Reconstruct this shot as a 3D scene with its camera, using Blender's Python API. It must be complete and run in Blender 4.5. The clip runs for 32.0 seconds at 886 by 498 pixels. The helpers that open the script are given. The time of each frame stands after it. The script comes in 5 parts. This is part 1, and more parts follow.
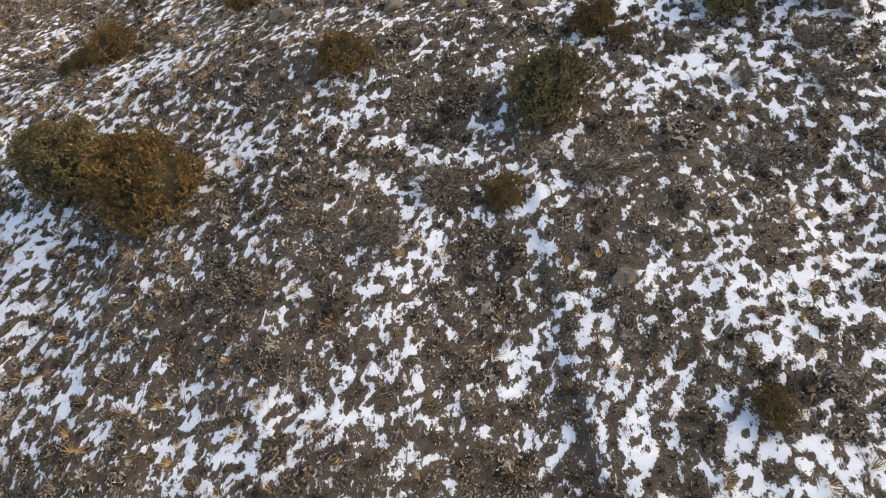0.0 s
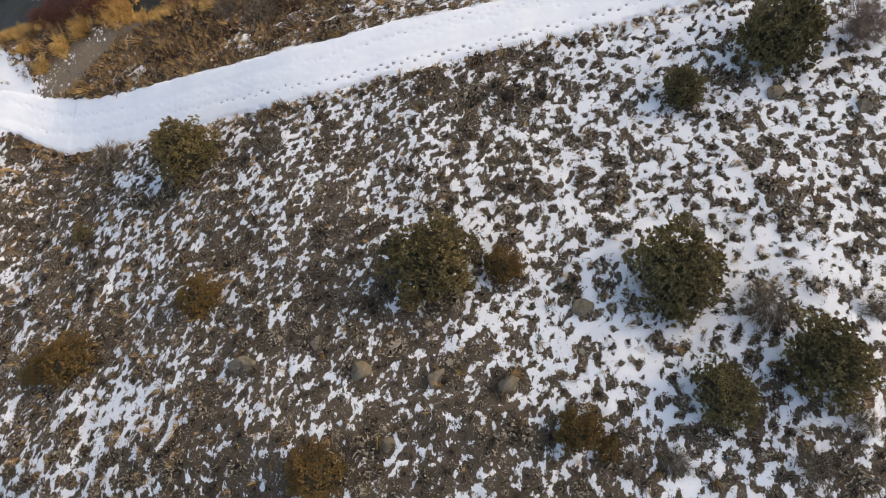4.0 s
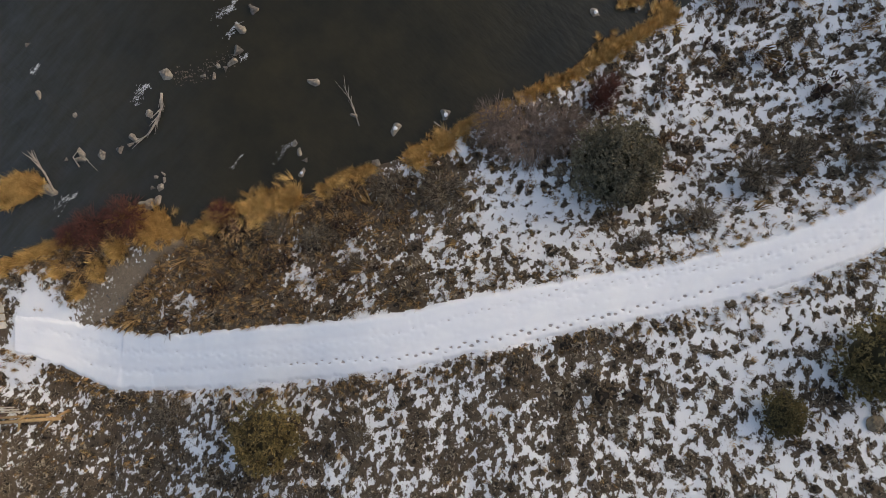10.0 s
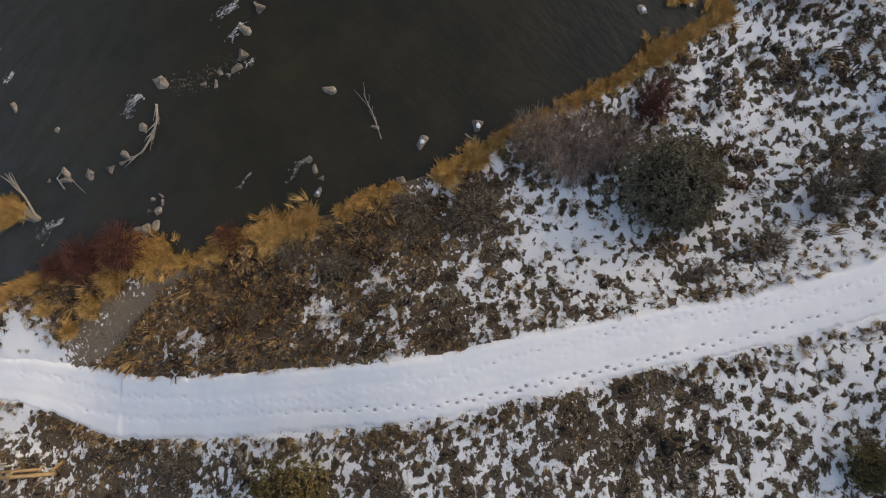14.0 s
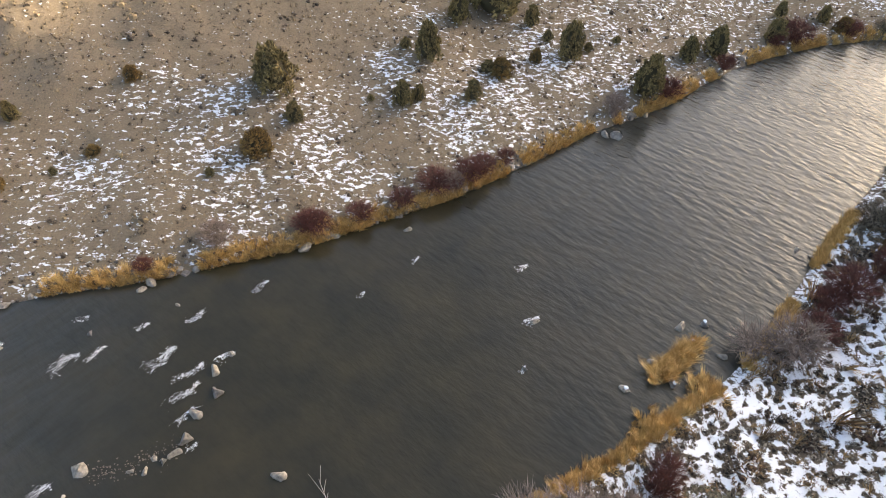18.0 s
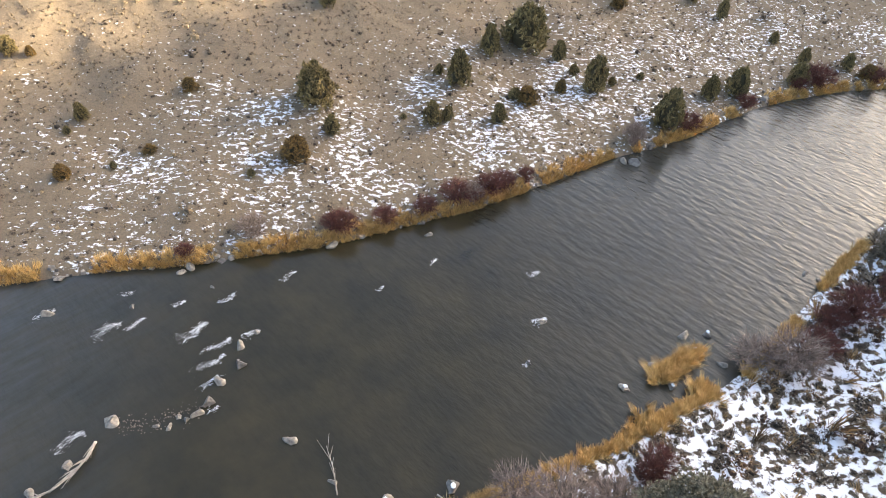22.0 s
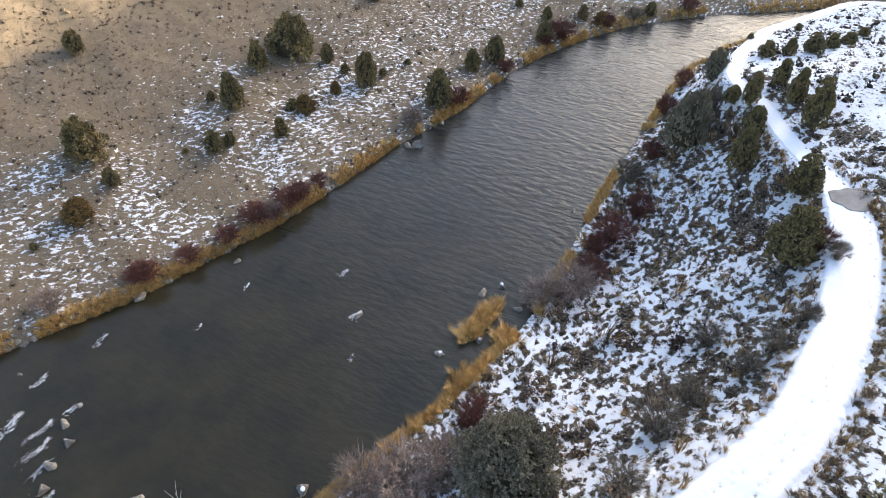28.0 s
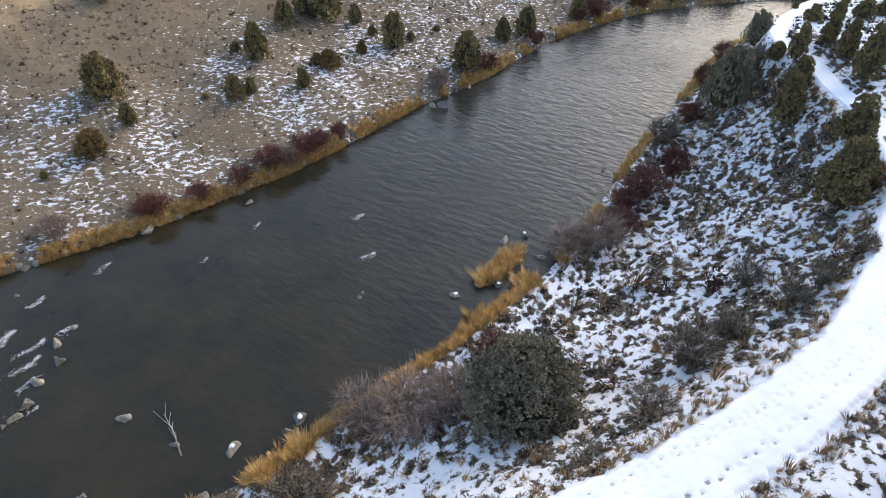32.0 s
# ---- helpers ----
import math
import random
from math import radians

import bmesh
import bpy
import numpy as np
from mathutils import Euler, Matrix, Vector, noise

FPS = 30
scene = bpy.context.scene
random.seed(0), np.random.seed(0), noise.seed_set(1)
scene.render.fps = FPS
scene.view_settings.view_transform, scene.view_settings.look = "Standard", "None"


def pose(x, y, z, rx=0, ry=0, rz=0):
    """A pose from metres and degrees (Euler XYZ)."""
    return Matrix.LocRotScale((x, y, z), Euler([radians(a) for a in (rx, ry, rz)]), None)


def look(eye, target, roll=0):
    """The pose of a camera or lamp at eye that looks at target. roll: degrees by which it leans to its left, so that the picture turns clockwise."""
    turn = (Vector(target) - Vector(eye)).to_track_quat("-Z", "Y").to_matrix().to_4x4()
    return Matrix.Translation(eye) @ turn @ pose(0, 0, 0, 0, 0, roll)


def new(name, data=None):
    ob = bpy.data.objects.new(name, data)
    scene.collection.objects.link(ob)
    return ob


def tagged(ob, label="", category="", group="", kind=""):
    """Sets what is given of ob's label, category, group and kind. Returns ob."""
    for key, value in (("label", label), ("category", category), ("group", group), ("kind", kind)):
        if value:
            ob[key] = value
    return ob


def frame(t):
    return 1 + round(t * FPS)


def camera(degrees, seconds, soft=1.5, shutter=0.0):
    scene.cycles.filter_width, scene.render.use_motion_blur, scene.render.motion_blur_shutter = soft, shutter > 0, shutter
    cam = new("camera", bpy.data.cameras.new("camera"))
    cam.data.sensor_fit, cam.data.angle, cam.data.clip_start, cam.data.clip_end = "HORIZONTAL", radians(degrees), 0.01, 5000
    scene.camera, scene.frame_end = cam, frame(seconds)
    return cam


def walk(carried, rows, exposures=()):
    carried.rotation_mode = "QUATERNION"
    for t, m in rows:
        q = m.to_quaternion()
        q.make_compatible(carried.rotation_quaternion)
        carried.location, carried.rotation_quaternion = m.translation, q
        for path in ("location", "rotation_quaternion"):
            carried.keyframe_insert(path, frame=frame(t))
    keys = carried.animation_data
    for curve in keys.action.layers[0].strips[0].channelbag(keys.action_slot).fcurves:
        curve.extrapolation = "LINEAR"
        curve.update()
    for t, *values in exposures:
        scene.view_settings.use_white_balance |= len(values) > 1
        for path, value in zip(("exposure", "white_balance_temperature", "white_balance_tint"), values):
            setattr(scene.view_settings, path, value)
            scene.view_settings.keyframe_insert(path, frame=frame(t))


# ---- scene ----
cam = camera(70.0, 32.0, soft=0.2)
# time, eye, target, roll
PATH = [
    (0, (6.96, -56.36, 53.51), (6.59, -49.32, 34.79), -3.56),
    (0.5, (7.36, -54.75, 53.45), (6.82, -47.99, 34.63), -5.11),
    (1, (7.66, -52.39, 54.06), (7.15, -45.90, 35.15), -6.77),
    (1.5, (8.42, -48.96, 54.82), (7.69, -43.06, 35.73), -10.27),
    (2, (9.20, -44.49, 55.77), (8.27, -39.37, 36.46), -14.05),
    (2.5, (9.91, -39.02, 56.27), (8.81, -34.77, 36.76), -18.88),
    (3, (10.21, -33.72, 56.97), (9.20, -30.03, 37.34), -19.77),
    (3.5, (10.39, -28.63, 57.78), (9.46, -25.57, 38.04), -21.55),
    (4, (10.39, -24.00, 58.61), (9.50, -21.70, 38.76), -26.09),
    (4.5, (9.89, -20.21, 59.26), (9.17, -18.48, 39.34), -27.81),
    (6.5, (6.78, -14.54, 58.86), (6.41, -12.70, 38.95), -15.83),
    (7, (5.93, -12.07, 58.75), (5.63, -10.65, 38.81), -17.74),
    (7.5, (5.76, -9.49, 58.57), (5.35, -8.24, 38.61), -24.42),
    (8, (5.37, -5.75, 58.56), (5.00, -4.93, 38.58), -31.07),
    (8.5, (4.60, -1.58, 58.70), (4.45, -1.22, 38.71), -29.18),
    (9, (3.97, 2.12, 58.87), (3.99, 1.91, 38.87), 169.31),
    (9.5, (3.77, 4.74, 58.93), (3.78, 4.22, 38.93), 172.60),
    (10, (3.11, 6.99, 58.79), (3.24, 6.14, 38.81), 165.27),
    (10.5, (2.20, 8.71, 58.60), (2.51, 7.60, 38.63), 158.26),
    (11, (1.30, 9.60, 58.10), (1.76, 8.42, 38.14), 152.97),
    (11.5, (0.50, 10.39, 57.42), (1.09, 9.07, 37.47), 149.59),
    (12, (0.07, 10.95, 56.36), (0.68, 9.48, 36.43), 150.41),
    (12.5, (-0.33, 11.29, 55.59), (0.31, 9.68, 35.66), 151.33),
    (13, (-0.73, 11.39, 54.82), (-0.05, 9.73, 34.90), 150.94),
    (13.5, (-0.98, 11.41, 53.95), (-0.27, 9.70, 34.04), 150.94),
    (15.5, (0.19, 11.67, 50.35), (0.68, 10.44, 30.40), 149.58),
    (16, (-0.23, 8.81, 49.90), (0.87, 11.10, 30.06), 16.97),
    (16.5, (-1.65, 6.77, 47.83), (0.54, 12.40, 28.76), 12.74),
    (17, (-0.90, 4.41, 45.93), (1.41, 13.30, 28.16), 6.54),
    (17.5, (-1.38, 2.15, 42.67), (1.46, 14.11, 26.90), 5.74),
    (18, (-0.17, 1.51, 42.89), (2.50, 14.93, 28.30), 3.86),
    (18.5, (0.29, 1.52, 43.04), (2.91, 14.93, 28.43), 3.67),
    (19, (0.90, 0.88, 43.78), (3.45, 15.10, 29.95), 3.04),
    (19.5, (0.89, 0.07, 43.92), (3.44, 14.31, 30.11), 3.16),
    (20, (0.92, -1.15, 43.94), (3.41, 13.16, 30.19), 3.00),
    (20.5, (0.95, -2.41, 43.83), (3.37, 11.97, 30.14), 2.91),
    (21, (1.11, -3.44, 43.37), (3.44, 11.03, 29.77), 2.66),
    (21.5, (1.41, -4.14, 42.88), (3.68, 10.40, 29.34), 2.59),
    (22, (1.15, -4.53, 42.36), (2.70, 10.16, 28.88), 3.22),
    (22.5, (-0.04, -5.04, 42.88), (-0.76, 9.52, 29.18), 5.04),
    (23, (0.63, -5.34, 43.10), (-0.44, 9.19, 29.39), 4.86),
    (23.5, (2.84, -5.21, 42.49), (3.36, 9.55, 29.00), 2.81),
    (24, (3.50, -5.37, 42.52), (4.32, 9.41, 29.07), 2.39),
    (24.5, (4.46, -5.38, 42.92), (5.67, 9.32, 29.41), 1.91),
    (25, (5.04, -5.52, 44.52), (7.91, 8.77, 30.83), 1.58),
    (25.5, (5.85, -5.53, 45.63), (9.17, 8.51, 31.77), 1.32),
    (26, (6.62, -6.57, 46.81), (12.04, 6.76, 32.92), 0.05),
    (26.5, (6.77, -6.53, 46.91), (12.26, 6.76, 33.01), 0.03),
    (28.5, (5.74, -8.26, 46.82), (11.48, 5.03, 33.02), 0.38),
    (29, (5.52, -8.79, 45.97), (11.18, 4.63, 32.26), 0.34),
    (29.5, (5.31, -9.24, 44.53), (10.83, 4.37, 30.95), 0.49),
    (30, (5.71, -9.66, 43.33), (11.11, 4.06, 29.81), 0.24),
    (30.5, (6.07, -10.10, 42.23), (11.60, 3.63, 28.78), -0.13),
    (31, (6.08, -10.36, 41.02), (11.57, 3.47, 27.66), -0.14),
    (31.5, (5.96, -10.58, 39.84), (11.39, 3.36, 26.57), 0.04),
    (32, (5.58, -10.77, 38.54), (10.75, 3.38, 25.38), 0.51),
]
walk(cam, [(t, look(eye, target, roll)) for t, eye, target, roll in PATH], [(0.0, 1.62, 6800, 11), (4.5, 1.32, 6850, 11), (9.0, 1.0, 6900, 11), (13.5, 0.92, 6900, 11), (16.0, 0.72, 6600, 11), (17.0, 1.50, 6700, 12), (19.0, 2.22, 6800, 12), (22.5, 2.38, 6500, 12), (26.5, 2.08, 6150, 11), (32.0, 1.80, 6100, 11)])

# ---- light: low winter sun behind an added, unseen eastern ridge, open sky over the valley ----
SUN_EL, SUN_AZ = radians(18.0), radians(76.0)
world = bpy.data.worlds.new("sky")
scene.world = world
world.use_nodes = True
wn, wl = world.node_tree.nodes, world.node_tree.links
sky = wn.new("ShaderNodeTexSky")
sky.sky_type = "NISHITA"
sky.sun_disc = False
sky.sun_elevation, sky.sun_rotation = SUN_EL, SUN_AZ
sky.dust_density, sky.air_density, sky.ozone_density = 7.0, 1.0, 1.0
wl.new(sky.outputs[0], wn["Background"].inputs[0])
wn["Background"].inputs[1].default_value = 0.15
sun = new("sun", bpy.data.lights.new("sun", "SUN"))
sun.data.energy, sun.data.angle, sun.data.color = 4.5, radians(0.7), (1.0, 0.83, 0.58)
sun_from = Vector((math.sin(SUN_AZ) * math.cos(SUN_EL), math.cos(SUN_AZ) * math.cos(SUN_EL), math.sin(SUN_EL)))
sun.matrix_world = look(sun_from * 300, (0, 0, 0))


# ---- plan: shores, trail and heights ----
def curve(*p):
    return np.array(p, float)


NEAR = curve((-600, -40), (-200, -8), (-110, 2), (-60, 4.5), (-44, 6.0), (-36.4, 7.6), (-31.6, 9.0), (-27.0, 10.4), (-23.5, 11.2), (-21.6, 8.9), (-19.3, 8.8), (-15.9, 10.3), (-10.8, 10.9), (-7.8, 11.0), (-4.5, 12.4), (0.2, 13.2), (4.0, 14.6), (8.2, 16.3), (12.3, 17.9), (16.4, 19.3), (20.2, 21.0), (23.3, 22.6), (28.0, 24.4), (32.8, 27.5), (38.6, 32.5), (46.0, 38.6), (53.0, 43.8), (61.0, 49.5), (68.5, 55.2), (76, 59.6), (85, 62.6), (95, 63.8), (103, 63.9), (109, 63.0), (116, 61.2), (140, 52), (190, 30), (300, -30), (700, -120))
FAR = curve((-600, 10), (-200, 27), (-120, 32), (-80, 35), (-47, 37.3), (-35, 37.6), (-29.5, 38.6), (-24.5, 39.4), (-18.7, 39.9), (-13.0, 41.0), (-6.2, 42.2), (-1.0, 44.0), (4.0, 45.9), (9.3, 47.6), (16.7, 51.4), (21.5, 54.0), (27.2, 57.2), (33, 59.4), (38, 61.6), (43.5, 65.0), (50.5, 69.0), (57, 71.6), (66, 74.0), (75, 75.2), (84, 74.6), (94.5, 73.0), (104, 70.0), (120, 66.5), (145, 59), (195, 40), (305, -18), (700, -100))
# x, y, height
TRAIL = curve((-600, -60, 2), (-120, -10, 1), (-60, -1.0, 0.9), (-37, 0.9, 0.9), (-34, 0.5, 0.9), (-31, -0.9, 0.9), (-29, -1.7, 1.1), (-26.5, -2.6, 1.75), (-23.4, -2.8, 2.6), (-18, -2.8, 4.2), (-12.9, -2.6, 5.7), (-8.3, -2.5, 6.9), (-3.4, -2.3, 8.2), (1.2, -2.0, 8.8), (5.8, -1.2, 9.2), (10.2, -0.9, 9.4), (14.7, -0.4, 9.6), (19.1, -0.2, 9.8), (23.5, 0.3, 10.1), (28, 1.0, 10.4), (32.2, 2.0, 10.7), (36.5, 3.4, 10.9), (41, 5.8, 11.1), (45.5, 8.5, 11.2), (50.5, 12.4, 11.2), (54.6, 16.0, 11.1), (57.3, 20.0, 11.0), (58.2, 24.2, 11.0), (59.3, 28.6, 10.9), (61.2, 33.0, 10.9), (62.4, 37.0, 10.8), (63.0, 40.5, 10.6), (70, 46.5, 9.5), (80, 52, 8.5), (100, 55, 8), (130, 40, 8), (250, -20, 10), (700, -110, 14))


def along(x, y, line):
    """Distance of points to a polyline and, where it has a third column, its value at the nearest place."""
    best, val = np.full(x.shape, 1e9), np.zeros(x.shape)
    if line.shape[1] > 2:
        run = np.r_[0, np.cumsum(np.hypot(*np.diff(line[:, :2], axis=0).T))]
        grade = np.gradient(line[:, 2], run)
    for i, (a, b) in enumerate(zip(line[:-1], line[1:])):
        d = b[:2] - a[:2]
        s = np.clip(((x - a[0]) * d[0] + (y - a[1]) * d[1]) / (d @ d), 0, 1)
        r = np.hypot(x - a[0] - s * d[0], y - a[1] - s * d[1])
        near = r < best
        best = np.where(near, r, best)
        if len(a) > 2:
            ease, span = s * s * (3 - 2 * s), run[i + 1] - run[i]
            bend = span * (grade[i] * s * (1 - s) ** 2 - grade[i + 1] * s * s * (1 - s))
            val = np.where(near, a[2] + ease * (b[2] - a[2]) + bend, val)
    return best, val


def lattice(ix, iy, seed):
    h = (ix.astype(np.int64) * 374761393 + iy.astype(np.int64) * 668265263 + seed * 1442695041) & 0x7FFFFFFF
    h = ((h ^ (h >> 13)) * 1274126177) & 0x7FFFFFFF
    return ((h ^ (h >> 16)) & 0xFFFF) / 65535.0


def value_noise(x, y, seed=0, octaves=3, gain=0.5):
    total, amp, out = 0.0, 1.0, np.zeros(np.shape(x))
    for o in range(octaves):
        fx, fy = np.floor(x), np.floor(y)
        u, v = x - fx, y - fy
        u, v = u * u * (3 - 2 * u), v * v * (3 - 2 * v)
        s = seed * 17 + o
        a, b = lattice(fx, fy, s), lattice(fx + 1, fy, s)
        c, d = lattice(fx, fy + 1, s), lattice(fx + 1, fy + 1, s)
        out += amp * ((a * (1 - u) + b * u) * (1 - v) + (c * (1 - u) + d * u) * v)
        total, amp, x, y = total + amp, amp * gain, x * 2.03 + 11.3, y * 2.03 + 5.7
    return out / total


def smooth(a, lo, hi):
    s = np.clip((a - lo) / (hi - lo), 0, 1)
    return s * s * (3 - 2 * s)


def road_half(x):
    return np.interp(x, [-38, -36.5, -33, -30, -27, -24, -15, 5, 20, 40, 52, 56, 58.5, 66, 110], [0.5, 1.6, 1.9, 2.3, 2.7, 2.45, 2.35, 2.15, 1.88, 1.85, 2.0, 1.8, 1.1, 0.9, 0.8])


def survey(x, y):
    """Height, distance from each shore and from the trail, and the side, for arrays of places."""
    x, y = np.asarray(x, float), np.asarray(y, float)
    dn, _ = along(x, y, NEAR)
    df, _ = along(x, y, FAR)
    dt, ht = along(x, y, TRAIL)
    south = y < np.interp(x, NEAR[:, 0], NEAR[:, 1])
    north = y > np.interp(x, FAR[:, 0], FAR[:, 1])
    below = y > np.interp(x, TRAIL[:, 0], TRAIL[:, 1])
    off = np.maximum(dt - road_half(x), 0.0)
    a = dn / (dn + off + 1e-6)
    lip = 0.8 * smooth(dn, 0.0, 1.5)
    bank = np.maximum(ht * (0.35 * a + 0.65 * a**2.5), lip)
    slope = np.interp(x, [-60, -20, 0, 30, 45, 58, 75], [0.40, 0.48, 0.49, 0.48, 0.36, 0.20, 0.14])
    rise = np.maximum(off - np.interp(x, [-37, -33, -29, -26], [3.4, 2.9, 1.2, 0.0]), 0.0)
    hill = ht + slope * np.minimum(rise, 26) + 0.42 * slope * np.clip(rise - 26, 0, 60) + 0.34 * np.maximum(rise - 86, 0) * np.exp(-np.maximum(rise - 260, 0) / 60)
    far = 0.5 * smooth(df, 0, 0.7) + 0.27 * np.minimum(df, 24) + np.interp(x, [-60, 20, 60, 110], [0.34, 0.32, 0.27, 0.22]) * np.clip(df - 24, 0, 190)
    wild = value_noise(x / 9, y / 9, 3, 3) - 0.5
    fine = value_noise(x / 1.1, y / 1.1, 4, 2) - 0.5
    calm = smooth(off, 0.0, 3.0)
    z = np.where(below, bank, hill) + np.where(south, calm, 0) * smooth(dn, 0, 3) * (0.9 * wild + 0.16 * fine)
    bed = -np.minimum(0.20 * np.minimum(dn, df), 0.45) - 0.02
    z = np.where(south, z, np.where(north, far + smooth(df, 0, 5) * (1.8 * wild + 0.2 * fine), bed))
    # unseen ridge added far east, its crest shaped to keep the valley shaded
    shade_ridge = np.clip(165 - 0.55 * (y - 187) + 14 * (value_noise(x / 40, y / 40, 8, 2) - 0.5), 10, 230)
    k = smooth(x, 340, 440)
    z = z * (1 - k) + shade_ridge * k
    return z, dn, df, dt - road_half(x), south, north, below


def ground_at(x, y):
    return float(survey(np.array([x]), np.array([y]))[0][0])


# where snow lies: x, y, reach, gain
DRIFTS = ((24.8, -23.5, 7.8, 0.18), (33.7, -28.6, 7.8, 0.06), (18.0, -40.3, 11.8, -0.10), (-17.9, -44.5, 5.8, 0.18), (31.0, -35.7, 7.0, -0.10), (16.1, -18.4, 6.7, 0.10), (27.3, -7.9, 15.6, 0.16), (7.2, 7.0, 3.8, 0.26), (12.1, 8.5, 4.0, 0.24), (14.1, 5.5, 4.2, 0.20), (9.6, 4.0, 3.5, 0.12), (-9.4, 4.2, 1.9, 0.42), (-4.4, 5.4, 2.5, 0.42), (-3.3, 1.2, 2.2, 0.32), (-20.2, 2.3, 2.6, 0.46), (2.7, 4.4, 3.4, 0.20), (-6.7, 1.2, 1.8, 0.25), (2.1, 12.0, 1.4, 0.60), (5.7, 13.6, 1.1, 0.60), (-11.4, 8.8, 1.0, 0.50), (-5.2, 9.3, 3.2, -0.30), (3.8, 10.1, 2.3, -0.30), (-0.5, 8.7, 2.6, -0.20), (-15.5, 5.4, 4.5, -0.20), (24.4, 19.2, 7.5, 0.08), (-24.7, 7.1, 1.1, 0.50), (-27.3, 4.9, 0.8, 0.45), (-35.1, 4.6, 1.5, 0.50), (33.6, 18.1, 15.4, 0.11), (42.1, 23.7, 13.8, 0.12), (-27.5, -27.4, 7.9, 0.10), (-20.4, -37.5, 4.8, 0.22), (-14.9, -9.3, 5.7, 0.14), (-5.6, 52.4, 2.6, 0.16), (-2.4, 52.6, 2.2, 0.16), (-13.2, 51.2, 2.5, 0.18), (-10.7, 50.2, 1.8, 0.16), (-12.1, 58.7, 2.6, 0.24), (-3.4, 56.8, 2.8, 0.20), (8.3, 72.5, 2.8, 0.24), (3.7, 64.9, 2.8, 0.24), (23.5, 67.2, 3.4, 0.22), (10.3, 58.9, 3.4, 0.18), (13.3, 56.1, 2.8, 0.12), (32.9, 64.5, 3.3, 0.20), (19.0, 57.8, 3.6, 0.12), (2.7, 46.9, 3.0, 0.12), (-21.5, 42.7, 5.3, 0.09), (-17.6, 63.1, 2.0, 0.22), (-28.7, 44.5, 1.5, 0.24), (-24.9, 50.9, 1.7, 0.24), (-39.2, 62.5, 1.7, 0.26), (17.6, 62.1, 3.5, 0.16), (-0.7, 46.7, 5.1, 0.10), (-10.4, 44.3, 5.2, 0.05), (-34.0, 2.4, 4.2, 0.80), (-33.0, 0.8, 2.1, 0.70), (-14.5, -30.2, 5.3, 0.10), (-32.3, -3.4, 1.8, -0.60), (-38.4, 1.4, 1.9, -0.90), (-36.5, -2.6, 1.4, 0.60))


def snow_cover(x, y, info=None):
    z, dn, df, off, south, north, below = info if info is not None else survey(x, y)
    broad = value_noise(x / 5.5, y / 5.5, 22, 2)
    base = np.where(below, -0.03 + np.interp(x, [-40, -12, 0, 8, 28, 60], [-0.055, -0.035, -0.005, 0.03, 0.07, 0.06]), np.interp(x, [-40, -20, 0, 14, 25, 60], [0.03, 0.03, 0.03, 0.035, 0.05, 0.055]))
    base = np.where(south, base - 0.10 * smooth(-dn, -1.5, -0.4), -0.05 - 0.11 * smooth(df, 9, 46) - 0.05 * smooth(-x, 25, 60) + 0.02 * smooth(x, 0, 25))
    for cx, cy, reach, gain in DRIFTS:
        base = base + (0.3 if cy > 36 else 0.34) * gain * np.exp(-(((x - cx) ** 2 + (y - cy) ** 2) / reach**2))
    return 0.475 + 0.11 * (broad - 0.5) + base


def gravel_share(x, y):
    """How bare and stony the ground is on the worn slope beside the landing."""
    d, wide = along(x, y, curve((-30.7, 1.0, 1.1), (-29.2, 2.4, 1.7), (-26.4, 4.6, 1.6), (-23.6, 6.5, 1.1), (-21.2, 8.1, 0.9)))
    return 1.0 - smooth(d - wide + 1.6 * (value_noise(x / 1.1, y / 1.1, 41, 4, 0.65) - 0.5), -0.25, 0.25)


# ---- materials ----
def material(name, rough=0.9, metal=0.0):
    m = bpy.data.materials.new(name)
    m.use_nodes = True
    b = m.node_tree.nodes["Principled BSDF"]
    b.inputs["Roughness"].default_value, b.inputs["Metallic"].default_value = rough, metal
    return m, m.node_tree.nodes, m.node_tree.links, b


def noise_node(n, l, scale, detail=4.0, rough=0.6, coord=None, stretch=None):
    t = n.new("ShaderNodeTexNoise")
    t.inputs["Scale"].default_value, t.inputs["Detail"].default_value, t.inputs["Roughness"].default_value = scale, detail, rough
    if coord is None:
        coord = n.new("ShaderNodeTexCoord").outputs["Object"]
    if stretch:
        mp = n.new("ShaderNodeMapping")
        mp.inputs["Scale"].default_value = stretch
        l.new(coord, mp.inputs["Vector"])
        coord = mp.outputs["Vector"]
    l.new(coord, t.inputs["Vector"])
    return t.outputs["Fac"]


def ramp(n, l, fac, *stops):
    r = n.new("ShaderNodeValToRGB")
    e = r.color_ramp.elements
    while len(e) < len(stops):
        e.new(0.5)
    for i, (p, c) in enumerate(stops):
        e[i].position, e[i].color = p, (*c, 1) if len(c) == 3 else (c[0], c[0], c[0], 1)
    l.new(fac, r.inputs[0])
    return r.outputs[0]


def mix(n, l, fac, a, b, mode="MIX"):
    m = n.new("ShaderNodeMix")
    m.data_type, m.blend_type = "RGBA", mode
    for sock, v in ((m.inputs[0], fac), (m.inputs[6], a), (m.inputs[7], b)):
        if hasattr(v, "is_output"):
            l.new(v, sock)
        else:
            sock.default_value = v if isinstance(v, float) else (*v, 1)
    return m.outputs[2]


def math_node(n, l, op, a, b=0.0):
    m = n.new("ShaderNodeMath")
    m.operation = op
    for sock, v in ((m.inputs[0], a), (m.inputs[1], b)):
        if hasattr(v, "is_output"):
            l.new(v, sock)
        else:
            sock.default_value = v
    return m.outputs[0]


